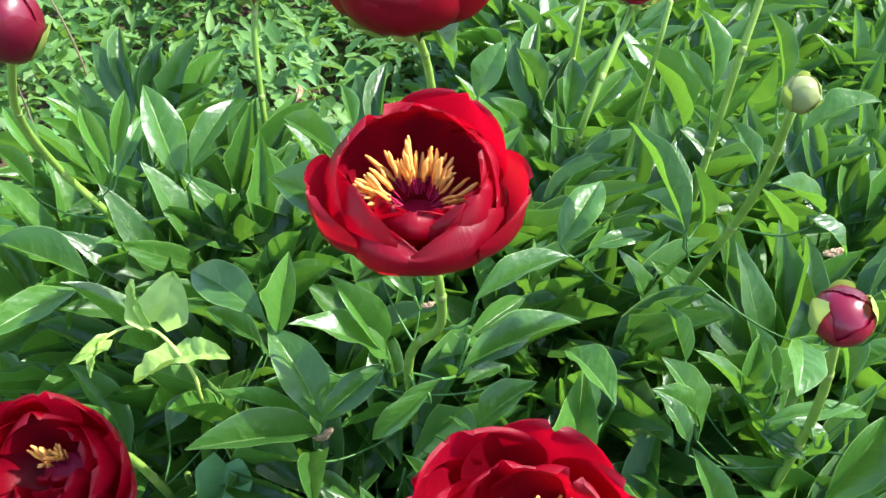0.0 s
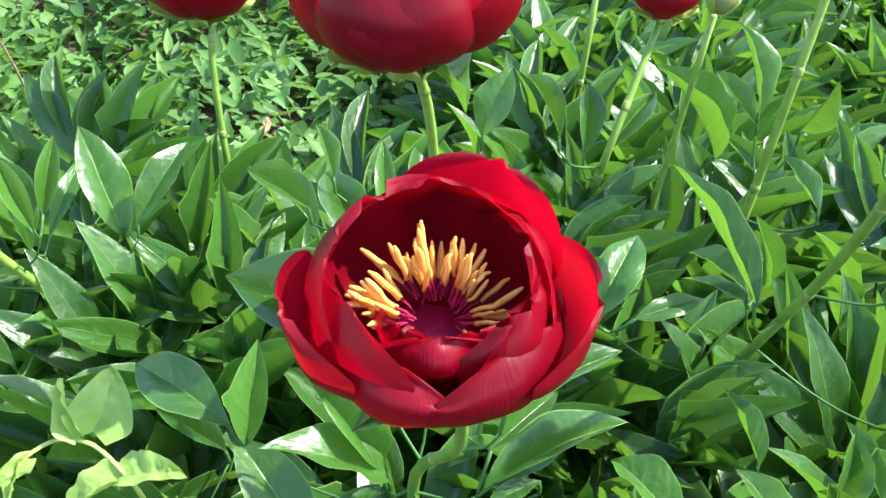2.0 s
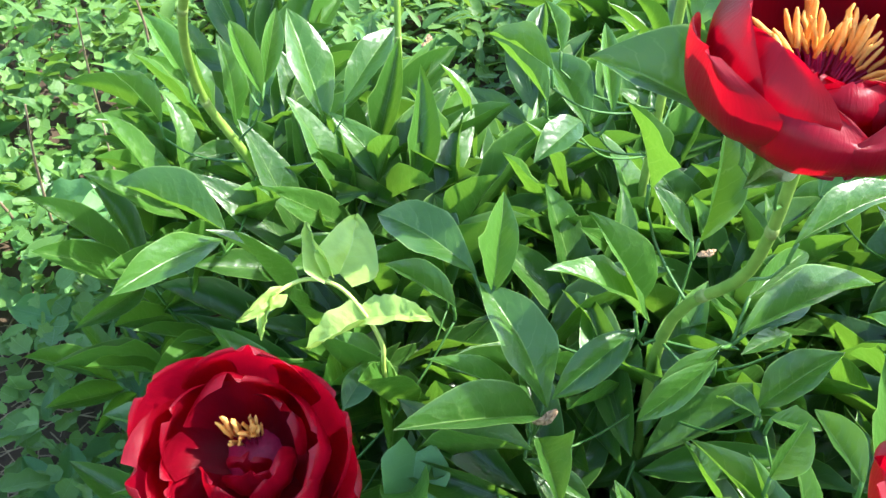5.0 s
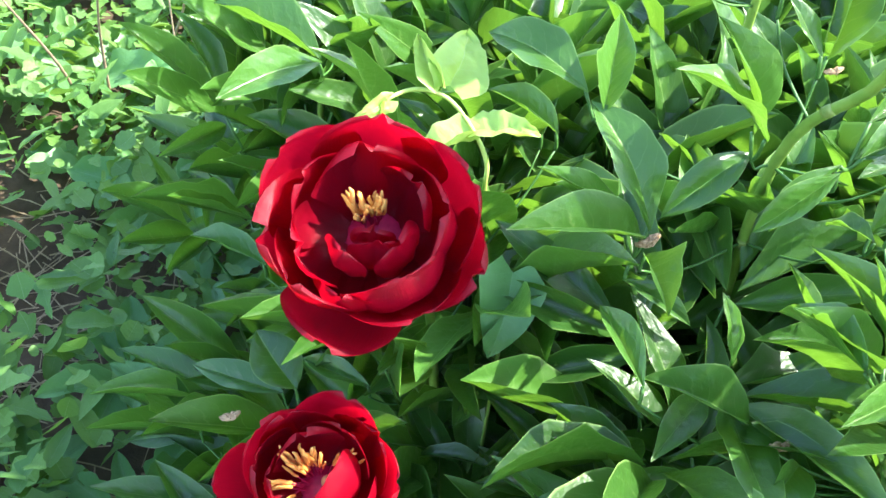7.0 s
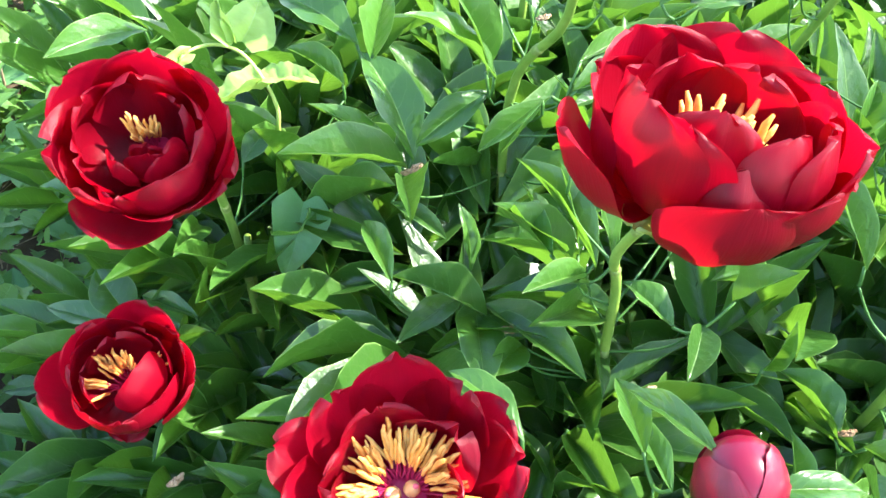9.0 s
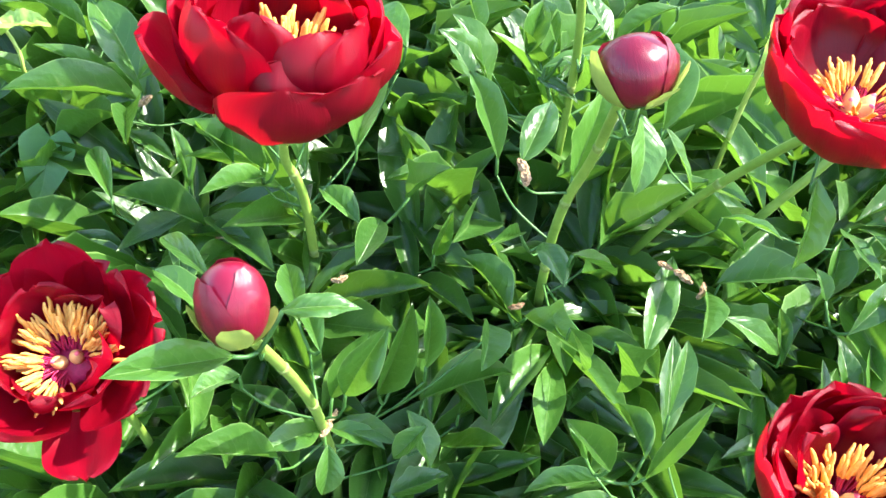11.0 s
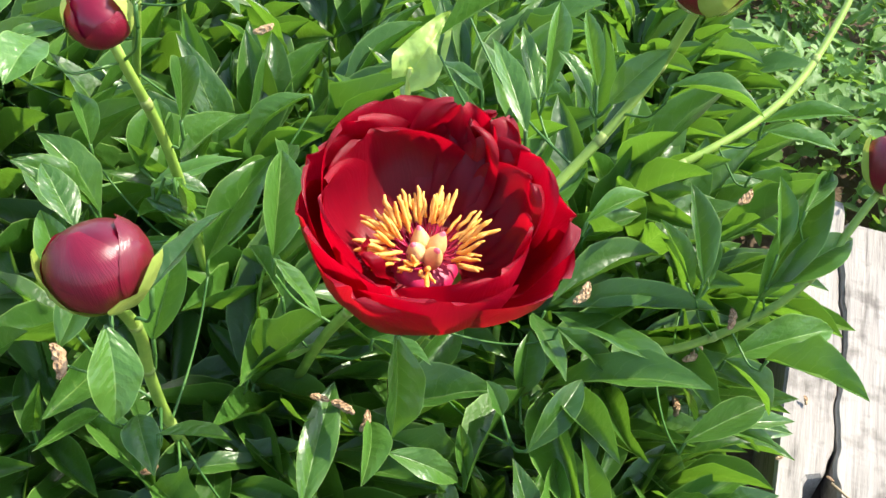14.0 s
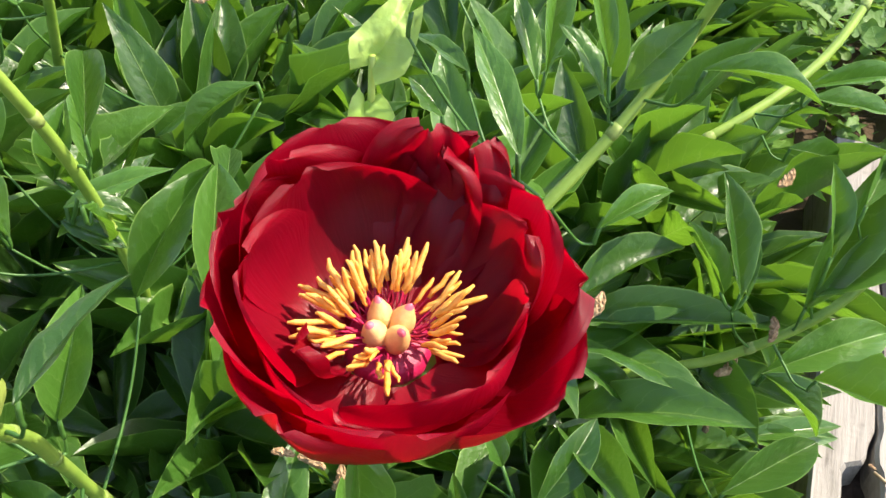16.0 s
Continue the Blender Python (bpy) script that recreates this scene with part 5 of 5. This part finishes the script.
def make_litter():
    """Straw and dead stalks on the bare soil."""
    rng, bm = random.Random(8), bmesh.new()
    for _ in range(420):
        x, y = (rng.gauss(-0.62, 0.07), rng.gauss(0.79, 0.12)) if rng.random() < 0.6 else (rng.uniform(-0.95, -0.38), rng.uniform(0.35, 1.1))
        if rng.random() < 0.35:
            x, y = rng.uniform(-1.2, 0.9), rng.uniform(0.5, 2.6)
        a, ln = rng.uniform(0, math.tau), rng.uniform(0.02, 0.085)
        d = Vector((math.cos(a), math.sin(a), rng.uniform(-0.05, 0.12))) * ln
        p = Vector((x, y, ground_height(x, y) + rng.uniform(0.004, 0.018)))
        r = rng.uniform(0.0005, 0.0012)
        tube(bm, [p, p + d * 0.5 + Vector((0, 0, rng.uniform(-0.004, 0.004))), p + d], lambda s: r, 4, False)
    me = bpy.data.meshes.new("straw_litter")
    bm.to_mesh(me)
    bm.free()
    me.materials.append(STRAW)
    tagged(new("straw_litter", me), "dry straw and dead stalks strewn on the soil", "straw", kind="stuff")


make_litter()


def twig(label, *points, thick=0.003, mat=None):
    root = thing("dry_stalk", points[0], label, "stalk")
    bm = bmesh.new()
    tube(bm, [p - Vector(points[0]) for p in smooth_line(points, 5)], lambda s: thick * (1 - 0.55 * s), 6)
    part("stalk", bm, mat or TWIG, root)
    return root


twig("brown dead stalk leaning among the weeds", (-0.70, 1.15, 0.0), (-0.69, 1.12, 0.12), (-0.74, 1.08, 0.27))
twig("thin grey dead stem standing in the weeds", (-0.545, 1.17, 0.0), (-0.55, 1.16, 0.12), (-0.548, 1.15, 0.26), thick=0.0022, mat=STRAW)
twig("forked brown stalk behind the peonies", (-0.62, 1.55, 0.0), (-0.60, 1.52, 0.2), (-0.64, 1.5, 0.42))
twig("brown bent stalk behind the peonies", (-0.80, 1.6, 0.0), (-0.79, 1.58, 0.25), (-0.76, 1.55, 0.5))
twig("pale dead stem rising out of the weeds", (-0.61, 1.29, 0.0), (-0.59, 1.25, 0.10), (-0.545, 1.19, 0.20), (-0.52, 1.14, 0.27), thick=0.0026, mat=STRAW)
twig("thin brown stalk among the weeds", (-0.645, 1.14, 0.0), (-0.63, 1.11, 0.2), (-0.58, 1.03, 0.35), thick=0.0026)
twig("thin pale stalk leaning over the weeds", (-0.65, 1.40, 0.0), (-0.64, 1.36, 0.2), (-0.60, 1.27, 0.35), thick=0.0024, mat=STRAW)
twig("dead grey twig lying on the weeds", (-0.05, 1.50, 0.10), (0.03, 1.56, 0.13), (0.10, 1.63, 0.17), thick=0.002, mat=STRAW)


# ---------------------------------------------------------------- broad-leaved weeds
def dock_blade(k):
    """A broad, wavy-edged weed leaf of unit length and width."""
    rng, nu, nv, pts = random.Random(500 + k), 12, 6, []
    bow, teeth, ph = rng.uniform(0.05, 0.25), rng.choice((0.0, 0.05, 0.12)), rng.uniform(0, 6)
    for i in range(nu + 1):
        s = i / nu
        w = math.sin(math.pi * min(1.0, 0.10 + s * 0.90)) ** 0.7 * (1 + teeth * math.sin(s * 26)) * (0.35 + 0.65 * min(1, s / 0.25))
        for j in range(nv + 1):
            v = 2 * j / nv - 1
            pts.append((s, 0.5 * v * w, 0.16 * abs(v) * w - bow * s * s + 0.035 * math.sin(s * 15 + ph + 2 * v) * v * v))
    return sheet("leaf", pts, nu, nv, DOCK)


DOCKS = [dock_blade(k) for k in range(6)]


def dock(x, y, count, length, height, label="broad-leaved green weed on the soil beside the peonies"):
    rng = random.Random(round(x * 100 + y * 7000))
    root = thing("dock_weed", (x, y, ground_height(x, y)), label, "weed", "broad-leaved weeds")
    for k in range(count):
        az = k * 360 / count + rng.uniform(-25, 25)
        d = Vector((math.cos(radians(az)), math.sin(radians(az)), 0))
        base = d * rng.uniform(0.01, 0.03) + Vector((0, 0, height * rng.uniform(0.3, 1.0)))
        ln = length * rng.uniform(0.65, 1.15)
        tip = base + (d + Vector((0, 0, rng.uniform(0.0, 0.9)))).normalized() * ln
        bm = bmesh.new()
        tube(bm, smooth_line([Vector((0, 0, 0)), base * 0.5, base + (tip - base) * 0.03], 3), lambda s: 0.0016, 5)
        stalk = part("stalk", bm, STEM, root)
        child("leaf", DOCKS[rng.randrange(6)], stalk, blade_pose(base, tip, ln * rng.uniform(0.36, 0.52), rng.uniform(-20, 20)))
    return root


for x, y, count, length, height in ((-0.50, 0.93, 6, 0.13, 0.10), (-0.63, 1.02, 6, 0.10, 0.08), (-0.47, 0.66, 7, 0.085, 0.10), (-0.55, 0.55, 7, 0.08, 0.06), (-0.42, 0.80, 6, 0.10, 0.12), (-0.70, 1.18, 6, 0.12, 0.10),
                                    (-0.50, 0.45, 7, 0.075, 0.07), (-0.42, 0.52, 6, 0.07, 0.10), (-0.62, 0.42, 7, 0.08, 0.06), (-0.52, 1.22, 6, 0.13, 0.14), (-0.72, 0.62, 6, 0.07, 0.05), (-0.40, 1.10, 6, 0.11, 0.14), (-0.58, 1.45, 6, 0.13, 0.14),
                                    (-0.33, 1.30, 6, 0.12, 0.12), (-0.45, 0.36, 7, 0.07, 0.07), (-0.86, 1.35, 6, 0.14, 0.14), (-0.38, 0.60, 6, 0.07, 0.12), (-0.20, 1.65, 6, 0.12, 0.1)):
    dock(x, y, count, length, height)


# ---------------------------------------------------------------- filling foliage
def template(k, height, steep):
    """A leafy peony shoot without a bloom: divided leaves, each a fan of leaflets in one tilted plane."""
    rng = random.Random(70 + k)
    top = Vector((rng.uniform(-0.04, 0.04), rng.uniform(-0.04, 0.04), height))
    s = Shoot("leafy peony shoot of glossy dark green lance-shaped leaflets", (0, 0, 0), tuple(top * 0.5 + Vector((0.01, 0, 0))), tuple(top), thick=0.0034)
    n = 20
    for i in range(n):
        share = i / (n - 1)
        h = height * (0.30 + 0.70 * share ** 0.7)
        az = i * 137.5 + rng.uniform(-20, 20)
        out = Vector((math.cos(radians(az)), math.sin(radians(az)), 0))
        rise = rng.uniform(0.25, 1.6) if steep else rng.uniform(-0.05, 1.0)
        axis = (out + Vector((0, 0, rise * (0.5 + 0.7 * share)))).normalized()
        side = axis.cross(Vector((0, 0, 1)) + out * 0.001).normalized()
        side = Matrix.Rotation(rng.uniform(-0.5, 0.5), 3, axis) @ side
        plane = side.cross(axis).normalized()
        if plane.z < 0:
            plane = -plane
        joint = top * (h / height) + out * rng.uniform(0.03, 0.08) * (1.25 - 0.6 * share) + Vector((0, 0, rng.uniform(0.01, 0.04)))
        long = rng.uniform(0.078, 0.118)
        blades = []
        for q, spread in enumerate((0, 32, -32, 66, -66, 100, -100)[:rng.choice((3, 5, 5, 7))]):
            ang = radians(spread + rng.uniform(-9, 9))
            d = (axis * math.cos(ang) + side * math.sin(ang) + plane * rng.uniform(-0.16, 0.16)).normalized()
            ln = long * (1.0, 0.94, 0.94, 0.80, 0.80, 0.66, 0.66)[q] * rng.uniform(0.88, 1.1)
            b = joint + axis * (0.016, 0.008, 0.008, 0.0, 0.0, -0.006, -0.006)[q] + d * rng.uniform(0.003, 0.010)
            blades.append((b, b + d * ln, ln * rng.uniform(0.25, 0.34), rng.uniform(-12, 12), (plane + Vector((rng.uniform(-0.1, 0.3), rng.uniform(-0.3, 0.1), 0.25))).normalized()))
        s.whole_leaf(*blades)
    return s.root


def canopy(x, y):
    """The greatest height that filling foliage may reach here."""
    near = sorted(a.z for a, ln in ANCHORS if math.hypot(a.x - x, a.y - y) < 0.10)
    caps = [a.z - 0.12 for a, size in LIMITS if math.hypot(a.x - x, a.y - y) < 0.05 + size]
    if near:
        return min([near[len(near) // (2 if y > 0.45 else 3)] - 0.012] + caps)
    if caps:
        return min(caps)
    h = 0.42 if y > 0.7 else 0.36 if x < 0.0 and y > 0.45 else 0.33
    if y < 0.14:
        h = 0.28
    if x < -0.2 or x > 0.45:
        h -= 0.04 if x < 0 and y > 0.5 else 0.08 if x < 0 else 0.13
    return h


def hollow(x, y):
    """How much lower the foliage lies in the shaded hollow between the tall shoots."""
    return 0.03 if 0.12 < x < 0.37 and 0.27 < y < 0.60 else 0.0


def fill():
    rng = random.Random(12)
    heights = (0.07, 0.12, 0.17, 0.22, 0.27, 0.32, 0.37, 0.42)
    kinds = {h: [template(10 * i + k, h, k > 1) for k in range(4)] for i, h in enumerate(heights)}
    used, step = set(), 0.093
    for i in range(-5, 11):
        for j in range(-1, 23):
            x, y = i * step + rng.uniform(-0.035, 0.035), j * step + rng.uniform(-0.035, 0.035)
            if x < -0.36 + 0.06 * math.sin(y * 9) or y > 0.98 + 1.0 * max(0.0, min(1.0, (x - 0.05) / 0.25)) or (x > 0.50 + 0.55 * max(0.0, y - 0.2) and y < 0.90) or (x < -0.27 and y < 0.62) or x > 0.95:
                continue
            h = max(0.16, min(canopy(x, y) - hollow(x, y) + rng.uniform(-0.03, 0.01), 0.54))
            if y < 0.2:
                h = min(h, 0.30)
            pick = max([q for q in heights if q + 0.11 <= h + 0.01] or [heights[0]])
            ob = rng.choice(kinds[pick][2:] if y > 0.48 else kinds[pick][:2])
            s = max(0.8, min(1.1, h / (pick + 0.11)))
            m = Matrix.LocRotScale((x, y, ground_height(x, y) - 0.005), Euler((0, 0, rng.uniform(-1.0, 1.0))), (s, s, s))
            if ob in used:
                copy_thing(ob, m)
            else:
                used.add(ob)
                ob.matrix_basis = m
    for group in kinds.values():
        for ob in group:
            if ob not in used:
                for piece in list(ob.children_recursive) + [ob]:
                    bpy.data.objects.remove(piece)


fill()


# ---------------------------------------------------------------- bindweed, fallen catkins, loose bits
def vine(label, stem, leaves, thick=0.0025):
    """A pale twining weed: a curved stem and heart-shaped leaves, each given as base, tip, width, turn."""
    o = Vector(stem[0])
    root = thing("bindweed", stem[0], label, "bindweed")
    bm = bmesh.new()
    tube(bm, [p - o for p in smooth_line(stem, 6)], lambda s: thick * (1 - 0.3 * s), 7)
    part("stem", bm, VINE_STEM, root)
    for k, (b, t, w, turn) in enumerate(leaves):
        child("leaf", HEARTS[k % 3], root, Matrix.Translation(-o) @ blade_pose(b, t, w, turn))
    return root


vine("pale yellow-green bindweed with wilted leaves over the peony leaves",
     [(-0.118, 0.540, 0.31), (-0.127, 0.528, 0.402), (-0.136, 0.518, 0.485), (-0.137, 0.518, 0.510), (-0.147, 0.524, 0.529), (-0.164, 0.533, 0.544), (-0.183, 0.534, 0.548), (-0.198, 0.524, 0.547), (-0.204, 0.516, 0.543)],
     [((-0.164, 0.538, 0.550), (-0.157, 0.573, 0.568), 0.044, 8), ((-0.146, 0.521, 0.527), (-0.107, 0.515, 0.536), 0.027, -10), ((-0.146, 0.521, 0.525), (-0.182, 0.513, 0.509), 0.024, 15),
      ((-0.199, 0.522, 0.546), (-0.221, 0.504, 0.539), 0.014, -40), ((-0.203, 0.518, 0.545), (-0.206, 0.499, 0.530), 0.011, 30), ((-0.170, 0.537, 0.550), (-0.186, 0.566, 0.566), 0.018, -40)], 0.0017)
vine("pale bindweed shoot with crinkled leaves behind the bloom",
     [(0.425, 0.48, 0.35), (0.424, 0.455, 0.52), (0.418, 0.425, 0.60), (0.420, 0.428, 0.645)],
     [((0.419, 0.428, 0.640), (0.447, 0.450, 0.668), 0.032, 10), ((0.415, 0.424, 0.622), (0.402, 0.402, 0.596), 0.026, -20), ((0.417, 0.420, 0.606), (0.414, 0.398, 0.566), 0.017, 10)])
# a broad heart-shaped leaf low in the shade
heart = thing("bindweed", (-0.115, 0.46, 0.30), "broad heart-shaped green leaf on a thin stem", "bindweed")
bm = bmesh.new()
tube(bm, smooth_line([(0, 0, -0.30), (-0.002, 0.008, -0.05), (0.001, 0.020, 0.157)], 4), lambda s: 0.0014, 6)
part("stem", bm, STEM, heart)
broad = blade_mesh(47, DOCK, True, limp=0.25)
child("leaf", broad, heart, Matrix.Translation((0.115, -0.46, -0.30)) @ blade_pose((-0.114, 0.479, 0.458), (-0.124, 0.446, 0.414), 0.046, 0))


def catkin_mesh(k):
    """A short shrivelled tassel: one lumpy, frayed spindle."""
    bm = bmesh.new()
    bmesh.ops.create_uvsphere(bm, u_segments=14, v_segments=16, radius=1.0)
    off = Vector((k * 9.1, 0, 0))
    for v in bm.verts:
        n = v.co.normalized()
        r = 0.0030 * (1 + 0.45 * noise.noise(n * 2.1 + off) + 0.65 * noise.noise(n * 6.5 + off))
        v.co = Vector((n.z * 0.0095, n.x * r, n.y * r)) + n * 0.0012 * noise.noise(n * 12 + off) + Vector((0, 0.002 * n.z * n.z, 0.003))
    me = bpy.data.meshes.new("catkin")
    bm.to_mesh(me)
    bm.free()
    me.materials.append(DRY)
    return me


CATKINS = [catkin_mesh(k) for k in range(3)]


def catkin(x, y, z, size=1.0, turn=0.0):
    ob = new("fallen_catkin", CATKINS[round(x * 1000) % 3])
    ob.matrix_basis = pose(x, y, z, 20, -20, turn) @ Matrix.Diagonal((size, size, size, 1))
    tagged(ob, "dry brown shrivelled catkin lying on the peony leaves", "catkin", "fallen catkins")


catkin(0.039, 0.501, 0.606, 0.55)
catkin(-0.129, 1.000, 0.458, 1.3, 70)
catkin(-0.037, 0.480, 0.492, 0.9, 20)
catkin(0.033, 0.366, 0.458, 0.8)
catkin(0.114, 0.214, 0.434, 0.7, 60)
catkin(0.118, 0.229, 0.428, 0.5, 60)
catkin(0.246, 0.322, 0.435, 0.65)
catkin(0.225, 0.279, 0.590, 1.0, 100)
catkin(0.380, 0.327, 0.449, 0.8, 60)
catkin(0.366, 0.336, 0.454, 0.9, 150)
catkin(0.352, 0.340, 0.461, 0.7, 170)
catkin(0.119, 0.334, 0.447, 0.7)
catkin(0.691, 0.453, 0.494, 0.9, 30)
catkin(0.632, 0.370, 0.418, 1.0, 20)
catkin(0.648, 0.365, 0.459, 0.9, 60)
catkin(0.632, 0.371, 0.356, 0.9, 80)
catkin(0.346, 0.598, 0.575, 0.9)
catkin(0.545, 0.395, 0.470, 1.1, 40)
catkin(-0.205, 0.735, 0.440, 0.9, 60)
catkin(-0.188, 0.345, 0.300, 0.8, 40)
catkin(0.285, 0.268, 0.300, 1.2, 10)
catkin(-0.30, 0.47, 0.292, 0.9, 10)

# bits lying on the timber
for x, y, size, turn in ((0.842, 0.455, 0.7, 20), (0.905, 0.520, 0.6, 80), (0.880, 0.420, 0.5, 140), (0.935, 0.600, 0.8, 50), (0.800, 0.330, 0.6, 100)):
    catkin(x, y, 0.124, size, turn)
grass = thing("grass_blade", (0.880, 0.415, 0.122), "long dry yellow grass blade lying on the timber", "grass")
bm = bmesh.new()
tube(bm, smooth_line([(0, 0, 0.002), (0.02, -0.05, 0.006), (0.05, -0.10, 0.004), (0.07, -0.16, 0.003)], 4), lambda s: 0.0016 * (1.1 - s), 5)
part("blade", bm, STRAW, grass)
